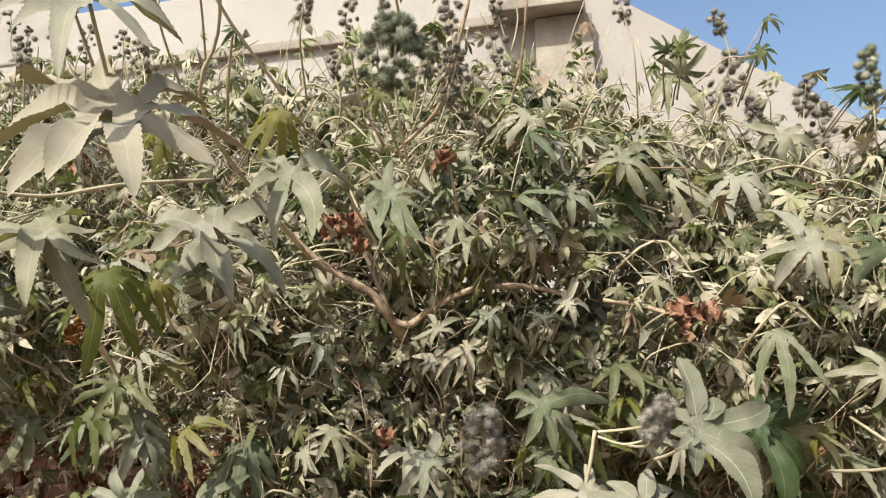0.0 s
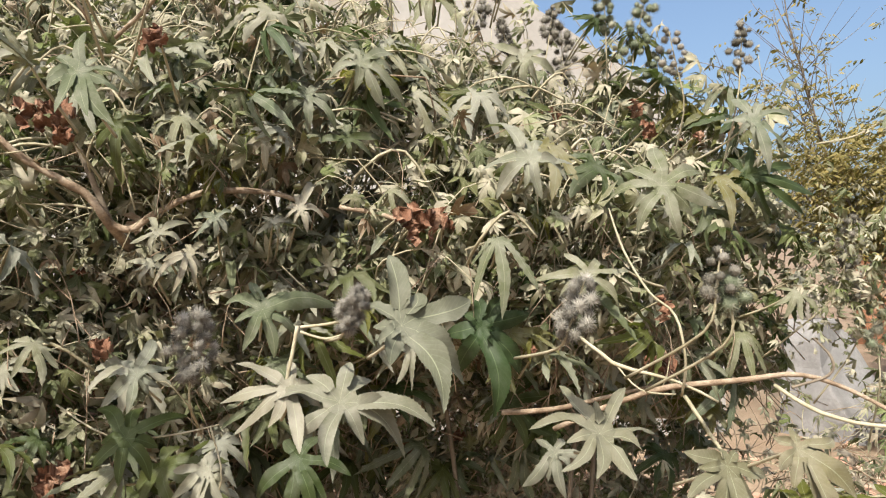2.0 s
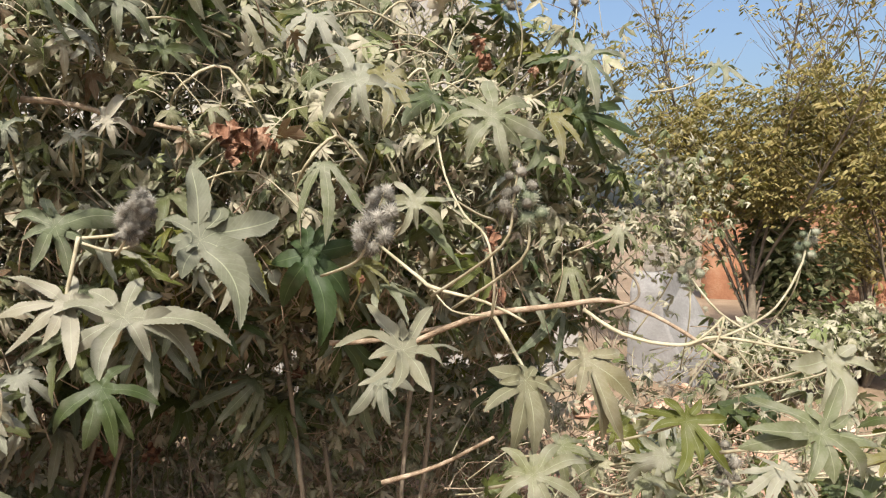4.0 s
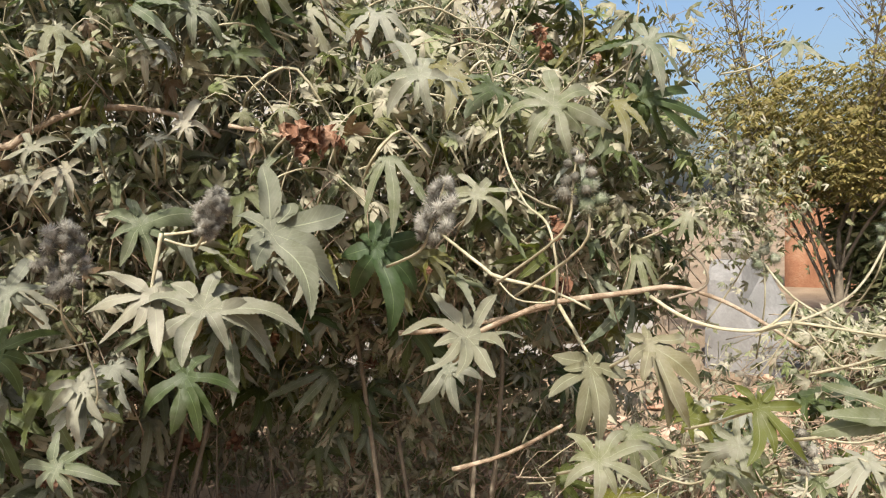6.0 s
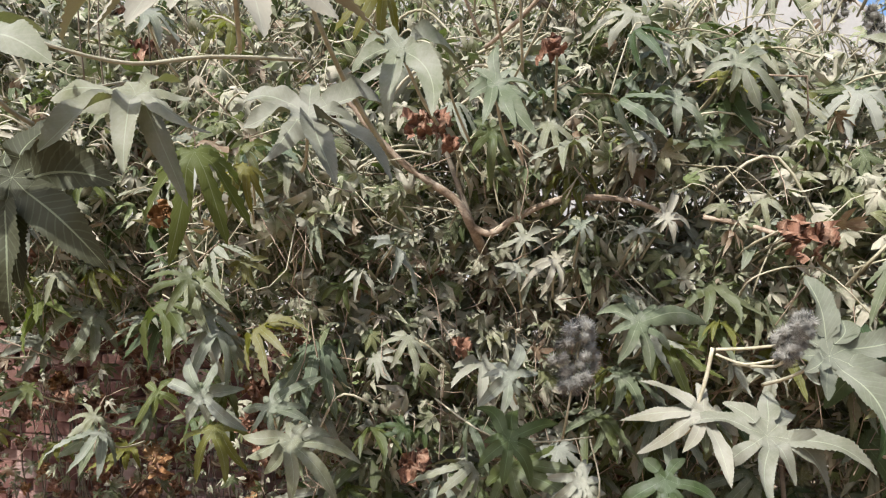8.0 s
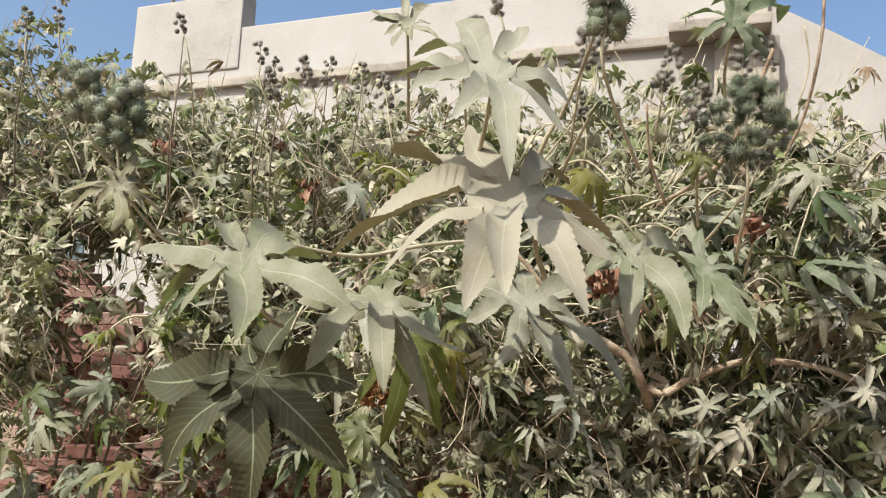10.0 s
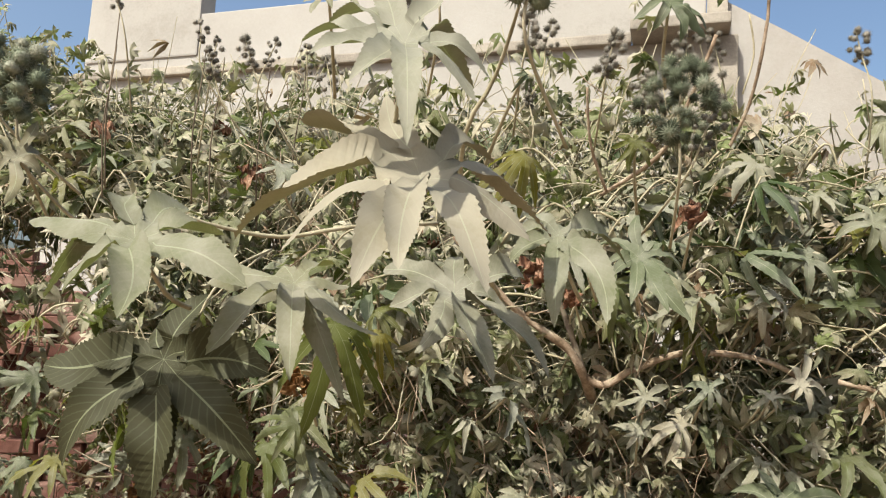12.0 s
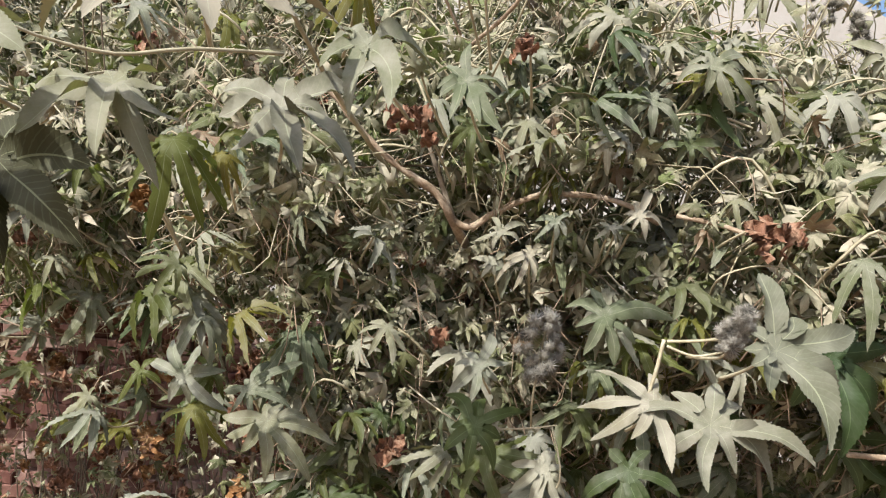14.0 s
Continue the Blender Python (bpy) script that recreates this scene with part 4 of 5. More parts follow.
fruit((0.503, 1.823, 2.317), "spiny", 0.042, 11, 0.0120)
fruit((0.169, 1.835, 2.209), "spiny", 0.054, 11, 0.0120)
fruit((0.048, 1.838, 2.184), "spiny", 0.039, 11, 0.0120)
fruit((-0.267, 1.838, 2.195), "spiny", 0.036, 11, 0.0120)
fruit((0.756, 1.827, 2.271), "spiny", 0.033, 11, 0.0120)
# branches and bare stalks
branch([(0.677, 1.800, 2.097), (0.758, 1.800, 2.161), (0.810, 1.800, 2.164), (0.869, 1.800, 2.174)], [0.0026, 0.0022, 0.0018, 0.0012], M_STEM)
branch([(0.810, 1.800, 2.164), (0.838, 1.800, 2.213), (0.867, 1.800, 2.259)], [0.0018, 0.0015, 0.0010], M_STEM)
branch([(-0.407, 1.588, 1.795), (-0.335, 1.607, 1.714), (-0.267, 1.626, 1.643), (-0.164, 1.657, 1.578), (-0.119, 1.684, 1.512), (-0.081, 1.851, 1.427), (-0.049, 2.061, 1.251), (0.011, 2.409, 0.653)], [0.0049, 0.0062, 0.0075, 0.0088, 0.0102, 0.0133, 0.0172, 0.0218], M_STEM)
branch([(-0.119, 1.689, 1.512), (-0.149, 1.688, 1.596), (-0.183, 1.692, 1.686), (-0.209, 1.707, 1.766)], [0.0083, 0.0071, 0.0058, 0.0039], M_TWIG)
branch([(-0.129, 1.677, 1.525), (-0.084, 1.682, 1.501), (-0.026, 1.670, 1.536), (0.056, 1.656, 1.574), (0.129, 1.652, 1.583), (0.245, 1.662, 1.572), (0.346, 1.702, 1.528)], [0.0070, 0.0076, 0.0076, 0.0069, 0.0068, 0.0062, 0.0051], M_STEM)
branch([(0.359, 1.603, 1.541), (0.432, 1.579, 1.527), (0.482, 1.534, 1.506)], [0.0053, 0.0052, 0.0045], M_STEM)
branch([(-0.272, 0.855, 2.002), (-0.278, 0.898, 1.980), (-0.306, 0.983, 1.924), (-0.354, 1.070, 1.828), (-0.335, 1.499, 1.719), (-0.193, 2.073, 1.458), (-0.122, 2.454, 1.019)], [0.0013, 0.0019, 0.0027, 0.0033, 0.0051, 0.0076, 0.0095], M_STRAW)
branch([(-0.736, 0.963, 1.741), (-0.687, 1.024, 1.724), (-0.606, 1.090, 1.718), (-0.518, 1.152, 1.745), (-0.405, 1.269, 1.773)], [0.0019, 0.0027, 0.0031, 0.0033, 0.0036], M_STRAW)
branch([(-0.728, 0.966, 1.723), (-0.635, 0.815, 1.668)], [0.0016, 0.0010], M_STRAW)
branch([(-0.636, 1.138, 1.704), (-0.653, 1.038, 1.663), (-0.671, 0.993, 1.600), (-0.672, 0.993, 1.523)], [0.0018, 0.0020, 0.0016, 0.0012], M_STRAW)
branch([(-0.636, 1.138, 1.704), (-0.659, 1.059, 1.652), (-0.743, 1.038, 1.556), (-0.775, 1.027, 1.593)], [0.0018, 0.0014, 0.0013, 0.0010], M_STRAW)
branch([(0.894, 1.376, 1.518), (0.843, 1.230, 1.430), (0.829, 1.123, 1.357), (0.839, 1.061, 1.320), (0.851, 1.053, 1.244), (0.870, 1.096, 1.179)], [0.0020, 0.0022, 0.0021, 0.0024, 0.0024, 0.0025], M_STRAW)
branch([(0.736, 1.328, 1.305), (0.775, 1.197, 1.243), (0.790, 1.157, 1.226), (0.861, 1.101, 1.204), (0.924, 1.071, 1.169)], [0.0028, 0.0034, 0.0038, 0.0025, 0.0025], M_STRAW)
branch([(0.785, 1.170, 1.230), (0.803, 1.116, 1.191), (0.861, 1.100, 1.181)], [0.0017, 0.0016, 0.0017], M_STRAW)
branch([(0.812, 1.501, 1.036), (0.951, 1.332, 1.139), (1.074, 1.222, 1.170), (1.188, 1.170, 1.181), (1.292, 1.121, 1.135), (1.365, 1.029, 1.065)], [0.0057, 0.0059, 0.0057, 0.0052, 0.0040, 0.0033], M_STEM)
branch([(1.105, 1.153, 1.171), (1.142, 1.079, 1.131), (1.202, 0.996, 1.119), (1.267, 0.967, 1.134), (1.362, 0.868, 1.118), (1.419, 0.787, 1.114)], [0.0042, 0.0040, 0.0034, 0.0030, 0.0025, 0.0020], M_STRAW)
branch([(1.220, 0.988, 1.119), (1.336, 0.991, 1.135), (1.533, 1.067, 1.161), (1.755, 1.189, 1.226), (1.857, 1.254, 1.266)], [0.0026, 0.0027, 0.0025, 0.0028, 0.0024], M_STRAW)
branch([(1.447, 1.218, 1.210), (1.386, 1.079, 1.157), (1.403, 0.959, 1.108), (1.389, 0.855, 1.113)], [0.0027, 0.0024, 0.0022, 0.0017], M_STRAW)
branch([(1.211, 0.992, 1.109), (1.258, 0.972, 1.149), (1.277, 0.964, 1.170), (1.257, 0.970, 1.108), (1.246, 1.026, 1.024)], [0.0022, 0.0022, 0.0022, 0.0017, 0.0013], M_STRAW)
branch([(1.286, 0.958, 1.129), (1.340, 0.930, 1.057), (1.406, 0.900, 1.057), (1.443, 0.830, 1.098)], [0.0017, 0.0017, 0.0017, 0.0017], M_STRAW)
branch([(1.244, 1.203, 1.245), (1.236, 1.150, 1.215), (1.230, 1.151, 1.181), (1.148, 1.155, 1.163)], [0.0024, 0.0029, 0.0029, 0.0028], M_TWIG, "dark curved twig")
branch([(0.874, 1.094, 1.179), (0.878, 1.035, 1.130), (0.884, 1.008, 1.088), (0.856, 1.006, 1.007)], [0.0037, 0.0032, 0.0027, 0.0023], M_STRAW)
branch([(0.841, 1.583, 0.719), (0.964, 1.528, 0.759), (1.038, 1.389, 0.858)], [0.0060, 0.0054, 0.0038], M_STEM)
branch([(0.231, 1.140, 1.327), (0.220, 1.140, 1.275), (0.210, 1.151, 1.225)], [0.0029, 0.0031, 0.0027], M_STRAW)
branch([(0.235, 1.139, 1.325), (0.274, 1.131, 1.328), (0.315, 1.103, 1.338)], [0.0023, 0.0023, 0.0020], M_STRAW)
branch([(0.235, 1.139, 1.318), (0.273, 1.131, 1.306), (0.306, 1.105, 1.317)], [0.0020, 0.0020, 0.0018], M_STRAW)
branch([(0.091, 1.344, 1.139), (0.108, 1.337, 1.047), (0.071, 1.393, 0.960)], [0.0017, 0.0017, 0.0018], M_STRAW)
branch([(-0.552, 1.979, 1.182), (-0.392, 1.847, 1.216), (-0.271, 1.774, 1.269)], [0.0043, 0.0040, 0.0033], M_STEM)
branch([(0.716, 1.575, 1.065), (0.823, 1.573, 1.062), (0.929, 1.571, 1.074), (1.132, 1.618, 1.089)], [0.0059, 0.0059, 0.0053, 0.0049], M_STEM)
branch([(-0.186, 1.494, 1.171), (-0.081, 1.391, 1.128), (0.012, 1.389, 1.120), (0.104, 1.388, 1.132)], [0.0019, 0.0017, 0.0017, 0.0013], M_STRAW)
branch([(0.078, 1.437, 2.174), (0.039, 1.500, 2.052), (-0.001, 1.559, 1.970), (-0.098, 1.667, 1.910)], [0.0036, 0.0037, 0.0044, 0.0047], M_STEM)
branch([(0.900, 1.775, 1.800), (0.762, 1.734, 1.713), (0.617, 1.693, 1.638), (0.565, 1.689, 1.673), (0.486, 1.734, 1.722)], [0.0030, 0.0029, 0.0028, 0.0023, 0.0023], M_STRAW)
branch([(-0.163, 1.352, 2.038), (-0.149, 1.411, 1.954), (-0.110, 1.469, 1.874)], [0.0022, 0.0029, 0.0030], M_STEM)
branch([(0.960, 1.592, 1.629), (0.924, 1.645, 1.603), (0.870, 1.699, 1.569)], [0.0063, 0.0065, 0.0060], M_STEM)
branch([(0.229, 1.596, 2.399), (0.223, 1.616, 2.246), (0.211, 1.682, 2.119), (0.182, 1.740, 2.032)], [0.0030, 0.0036, 0.0037, 0.0038], M_STEM)
branch([(0.187, 1.603, 2.291), (0.201, 1.617, 2.210), (0.181, 1.625, 2.126)], [0.0020, 0.0020, 0.0020], M_STRAW)
branch([(-1.364, 1.841, 2.406), (-1.373, 1.855, 2.296), (-1.403, 1.893, 2.128), (-1.447, 1.992, 1.950)], [0.0013, 0.0017, 0.0021, 0.0025], M_TWIG)
branch([(-1.135, 1.890, 2.326), (-1.144, 1.900, 2.240), (-1.174, 1.936, 2.094), (-1.208, 2.037, 1.915)], [0.0013, 0.0017, 0.0021, 0.0025], M_TWIG)
branch([(-1.087, 1.902, 2.298), (-1.097, 1.912, 2.211), (-1.125, 1.948, 2.066), (-1.158, 2.049, 1.886)], [0.0013, 0.0017, 0.0021, 0.0025], M_TWIG)
branch([(-0.963, 1.922, 2.306), (-0.972, 1.933, 2.211), (-0.999, 1.970, 2.058), (-1.027, 2.072, 1.877)], [0.0013, 0.0017, 0.0021, 0.0025], M_TWIG)
branch([(-0.869, 1.939, 2.296), (-0.878, 1.950, 2.201), (-0.904, 1.987, 2.047), (-0.928, 2.090, 1.867)], [0.0013, 0.0017, 0.0021, 0.0025], M_TWIG)
branch([(-1.792, 1.773, 2.381), (-1.802, 1.784, 2.294), (-1.838, 1.818, 2.149), (-1.898, 1.914, 1.972)], [0.0013, 0.0017, 0.0021, 0.0025], M_TWIG)
branch([(-1.369, 1.853, 2.312), (-1.378, 1.862, 2.233), (-1.410, 1.896, 2.096), (-1.454, 1.996, 1.917)], [0.0013, 0.0017, 0.0021, 0.0025], M_TWIG)

# ---------------------------------------------------------------- medium leaves, each one its own
rr = random.Random(23)


def top_of(x, y):
    """Height of the crown, by the place in the plan."""
    a = math.degrees(math.atan2(x + 0.33, y))
    slope = 0.312 + 0.03 * min(max((-18 - a) / 10, 0), 1) + 0.10 * min(max((-29 - a) / 6, 0), 1) - 0.058 * min(max((a - 15) / 10, 0), 1) + 0.03 * math.exp(-((a - 13) / 6) ** 2) - 0.03 * min(max((a - 28) / 8, 0), 1)
    return 1.5 + y * slope + 0.10 * noise.noise(Vector((x * 2.6, y * 1.3, 3)))


def right_end(y, z):
    return 0.30 + 0.80 * y + 0.10 * noise.noise(Vector((z * 4, y * 2, 7))) + (0.10 if z < 1.2 else 0)


def in_gap(x, y, z):
    a = math.degrees(math.atan2(x + 0.33, y))
    return -36.5 < a < -29.0 and 0.6 < z < 1.93 and abs(math.sin(x * 91.7 + z * 57.3)) < (0.992 if z > 1.35 else 0.5)


FORK = ((-0.407, 1.795), (-0.335, 1.714), (-0.267, 1.643), (-0.164, 1.578), (-0.116, 1.51), (-0.071, 1.412), (-0.056, 1.31)), ((-0.109, 1.463), (-0.026, 1.536), (0.056, 1.574), (0.129, 1.583), (0.245, 1.572), (0.346, 1.528))


def clear(x, y, z, w=0.062):
    """The open space in front of the forked branch."""
    if y > 1.74 or noise.noise(Vector((x * 9, z * 9, 2))) > 0.48:
        return False
    for cx, cz, reach in ((0.54, 1.48, 0.075), (-0.20, 1.71, 0.06), (0.0, 1.80, 0.05), (0.66, 1.20, 0.10), (0.35, 1.25, 0.06)):
        if y < 1.58 and math.hypot(x - cx, z - cz) < reach:
            return True
    for line in FORK:
        for (ax, az), (bx, bz) in zip(line, line[1:]):
            k = min(max(((x - ax) * (bx - ax) + (z - az) * (bz - az)) / ((bx - ax) ** 2 + (bz - az) ** 2), 0), 1)
            if math.hypot(x - ax - k * (bx - ax), z - az - k * (bz - az)) < w:
                return True
    return False


def front(x, z):
    hollow = 0.26 * math.exp(-((x - 0.70) / 0.17) ** 2 - ((z - 1.08) / 0.16) ** 2)
    return 1.70 + hollow + 0.20 * noise.noise(Vector((x * 1.7, z * 1.9, 1))) + (0.35 if x < -0.8 else 0) + 0.05 * math.exp(-((x + 0.12) / 0.36) ** 2 - ((z - 1.58) / 0.17) ** 2) + 0.5 * min(max(0, z - 1.55), 0.7) + max(0, 1.42 - z) * (0.78 if 0.1 < x < 0.6 else 0.32) + max(0, 1.15 - z) * (0.6 if x > 0.0 else 0.1)


made = 0
while made < 600:
    x, z = rr.uniform(-2.0, 1.6), rr.uniform(0.72, 2.3)
    y = front(x, z) - rr.uniform(-0.25, 0.19)
    if z > top_of(x, y) or x > right_end(y, z) or in_gap(x, y, z) or clear(x, y, z, 0.085) or (x < -0.6 and z < 1.22):
        continue
    a = rr.uniform(0, 2 * math.pi)
    facing = Vector((0.2 + rr.gauss(0, 0.45), -0.6 + rr.gauss(0, 0.4), 0.75 + rr.gauss(0, 0.3))).normalized()
    axis = Vector((math.cos(a), -0.5, math.sin(a) * 0.6 - 0.75)).normalized()
    size = rr.uniform(0.055, 0.13)
    kind = rr.choices(("dusty", "green", "fresh", "dry"), (0.54, 0.26, 0.15, 0.05))[0]
    blade((x, y, z), Vector((x, y, z)) + axis * size, facing, kind)
    made += 1

# dusty leaves on the sunny upper face of the middle crown
for k in range(55):
    x, z = rr.uniform(-0.05, 0.6), rr.uniform(1.5, 1.98)
    y = front(x, z) - rr.uniform(-0.02, 0.17)
    if clear(x, y, z, 0.05):
        continue
    a = rr.uniform(0, 2 * math.pi)
    way = Vector((math.cos(a), -0.4, math.sin(a) * 0.6 - 0.6)).normalized()
    blade((x, y, z), Vector((x, y, z)) + way * rr.uniform(0.05, 0.095), (-0.15 + rr.gauss(0, 0.3), -0.6 + rr.gauss(0, 0.25), 0.75), rr.choices(("dusty", "green", "fresh"), (0.8, 0.1, 0.1))[0])

# leaves low down at the open end
for k in range(46):
    x, y = rr.uniform(1.15, 2.2), rr.uniform(1.0, 1.75)
    z = rr.uniform(0.5, 0.86)
    a = rr.uniform(0, 2 * math.pi)
    size = rr.uniform(0.08, 0.15)
    way = Vector((math.cos(a), math.sin(a) * 0.6, rr.uniform(-0.7, 0.0))).normalized()
    blade((x, y, z), Vector((x, y, z)) + way * size, (rr.gauss(-0.1, 0.3), -0.5 + rr.gauss(0, 0.3), 0.75), rr.choices(("dusty", "green", "fresh"), (0.35, 0.5, 0.15))[0])

# dark leaves in the hollow under the middle crown
for k in range(80):
    x, z = rr.uniform(-0.5, 1.05), rr.uniform(0.55, 1.1)
    y = front(x, z) - rr.uniform(-0.05, 0.2)
    a = rr.uniform(0, 2 * math.pi)
    way = Vector((math.cos(a), -0.4, math.sin(a) * 0.5 - 0.8)).normalized()
    blade((x, y, z), Vector((x, y, z)) + way * rr.uniform(0.07, 0.15), (rr.gauss(0, 0.4), -0.7 + rr.gauss(0, 0.3), 0.5), rr.choices(("green", "dusty", "dry"), (0.4, 0.45, 0.15))[0])

# broad leaves low in the left crown
for k in range(45):
    x, z = rr.uniform(-1.9, -0.35), rr.uniform(0.85, 1.4)
    y = front(x, z) - rr.uniform(0.0, 0.25)
    a = rr.uniform(0, 2 * math.pi)
    way = Vector((math.cos(a), -0.4, math.sin(a) * 0.5 - 0.7)).normalized()
    blade((x, y, z), Vector((x, y, z)) + way * rr.uniform(0.07, 0.14), (rr.gauss(0.1, 0.4), -0.7 + rr.gauss(0, 0.3), 0.6), rr.choices(("green", "dusty", "fresh"), (0.35, 0.5, 0.15))[0])

# dry leaves that hang under the left crown
for k in range(110):
    x, z = rr.uniform(-1.95, -0.45), rr.uniform(0.6, 1.28)
    y = front(x, z) + rr.uniform(-0.05, 0.3)
    way = Vector((rr.uniform(-0.5, 0.5), -0.3, -1)).normalized()
    blade((x, y, z), Vector((x, y, z)) + way * rr.uniform(0.06, 0.12), (rr.uniform(-0.6, 0.6), -0.8, 0.4), rr.choice(("dry", "dry", "dry", "dry", "dry", "orange")), False)

# ---------------------------------------------------------------- the mass of the crowns
SMALL = []
sm = random.Random(3)
for k in range(14):
    few = [LOBES[i] for i in ((0, 1, 2, 3, 4, 5, 6) if k % 3 else (0, 1, 2, 3, 4))]
    v, f, u = small_leaf(sm, few, 0.15 + 0.16 * (k % 6))
    SMALL.append((np.array(v), f, np.array(u)))
for k in range(6):
    v, f, u = small_leaf(sm, [LOBES[i] for i in (0, 1, 2)] if k % 2 else [LOBES[i] for i in (0, 3, 4)], 0.2 + 0.15 * k)
    SMALL.append((np.array(v), f, np.array(u)))


def mass(name, leaves, mat, parent, label, templates=SMALL):
    """Many small leaves in one mesh. leaves: (matrix 4x4 as numpy, template number)."""
    allv, alluv, faces, at = [], [], [], 0
    for m, k in leaves:
        v, f, u = templates[k]
        allv.append(v @ m[:3, :3].T + m[:3, 3])
        alluv.append(u)
        faces.extend([tuple(i + at for i in q) for q in f])
        at += len(v)
    ob = mesh_object(name, np.concatenate(allv).tolist(), faces, mat, parent, label, np.concatenate(alluv))
    ob["kind"] = "stuff"
    return ob


def oriented(pos, axis, facing, size):
    x = np.array(axis) / np.linalg.norm(axis)
    z = np.array(facing) - x * np.dot(facing, x)
    z /= np.linalg.norm(z)
    m = np.eye(4)
    m[:3, 0], m[:3, 1], m[:3, 2], m[:3, 3] = x * size, np.cross(z, x) * size, z * size, pos
    return m


def stalks(name, lines, mat, parent, label, sides=3):
    allv, faces = [], []
    for pts, r in lines:
        v, f = tube_data(pts, r, sides, 4 if sides > 3 else 2)
        at = len(allv)
        allv += v
        faces += [tuple(i + at for i in q) for q in f if len(q) <= 4]
    ob = mesh_object(name, allv, faces, mat, parent, label)
    ob["kind"] = "stuff"
    return ob


nr = np.random.RandomState(8)
heaps = {k: [] for k in range(4)}
sticks = {k: [] for k in range(4)}
tangle = {k: [] for k in range(4)}
while sum(len(h) for h in heaps.values()) < 31000:
    x, z = nr.uniform(-3.4, 2.0), nr.uniform(0.15, 2.75)
    deep = nr.uniform() ** 2.0 * (1 + 0.3 * noise.noise(Vector((x * 2.5, z * 2.5, 20))))
    y = front(x, z) - (0.14 if z > 1.5 else 0.05) + deep * (0.95 if x < -1.1 else 1.35)
    top = top_of(x, y)
    if z > top + 0.12 or x > min(right_end(y, z), 1.72 + 0.28 * noise.noise(Vector((y * 3, z * 3, 12)))) or in_gap(x, y, z) or x < -2.95 + 0.35 * noise.noise(Vector((y * 3, z * 3, 8))) - 0.25 * (1 - (y - 2.3) ** 2):
        continue
    if z > top - 0.32 and nr.uniform() < (z - top + 0.32) / 0.44 * (1.0 + 0.4 * deep):
        continue
    if x > 0.1 and z > 1.60 and deep > 0.22 and nr.uniform() < 0.7:
        continue
    low = 1.1 if x < -0.55 else 0.95
    if z < low and nr.uniform() < (low - z) * 0.3 + 0.1:
        continue
    if (clear(x, y, z) and nr.uniform() < 0.85) or (x < -0.55 and z < 1.25 and nr.uniform() < 0.78) or (x >= -0.3 and z < 1.0 and nr.uniform() < 0.2):
        continue
    a = nr.uniform(0, 2 * np.pi)
    facing = np.array((0.1, -0.5, 0.7)) + nr.normal(0, 0.75, 3)
    axis = np.array((np.cos(a), -0.25, np.sin(a) * 0.7 - 0.55))
    size = (0.019 + 0.045 * nr.uniform() ** 1.6) * (1 + 0.6 * deep)
    if x < -0.55 and z < 1.38:
        size *= 0.62
    which = 0 if x < -1.5 else 1 if x < -0.25 else 2 if x < 0.55 else 3
    b = bushes[which].location
    p = np.array((x - b.x, y - b.y, z))
    heaps[which].append((oriented(p, axis, facing, size), nr.randint(len(SMALL)) if deep < 0.25 else nr.choice((0, 3, 6, 9, 14, 15, 16, 17, 18, 19))))
    if len(heaps[which]) % 3 == 0 and not (x < -0.55 and z < 1.38 and nr.uniform() < 0.8):
        end = p + np.array((nr.uniform(-0.16, 0.16), nr.uniform(-0.05, 0.12), -nr.uniform(0.03, 0.2)))
        bow = (p + end) / 2 + nr.normal(0, 0.022, 3)
        (sticks if z > 1.5 and nr.uniform() < 0.6 else tangle)[which].append(([p, bow, end], [0.0010, 0.0014, 0.0020]))
# thin shoots that stand out of the top, each with a few small leaves
for k in range(340):
    x = nr.uniform(-2.6, 1.4) if k < 230 else nr.uniform(-2.2, -0.1)
    y = front(x, 1.9) + nr.uniform(0.0, 0.9)
    top = top_of(x, y)
    if x > right_end(y, 1.9) or in_gap(x, y, 1.9):
        continue
    which = 0 if x < -1.5 else 1 if x < -0.25 else 2 if x < 0.55 else 3
    b = bushes[which].location
    foot = np.array((x - b.x, y - b.y, top - 0.18))
    tall = nr.uniform(0.12, 0.44)
    tip = foot + (nr.uniform(-0.26, 0.26), nr.uniform(-0.1, 0.1), tall)
    sticks[which].append(([foot, (foot + tip) / 2 + nr.normal(0, 0.02, 3), tip], [0.0026, 0.002, 0.0012]))
    for j in range(nr.randint(3, 7)):
        p = foot + (tip - foot) * nr.uniform(0.4, 1.0) + nr.normal(0, 0.025, 3)
        a = nr.uniform(0, 2 * np.pi)
        heaps[which].append((oriented(p, (np.cos(a), np.sin(a) * 0.5, nr.uniform(-0.9, 0.5)), np.array((0.1, -0.5, 0.6)) + nr.normal(0, 0.5, 3), nr.uniform(0.025, 0.06)), nr.randint(len(SMALL))))

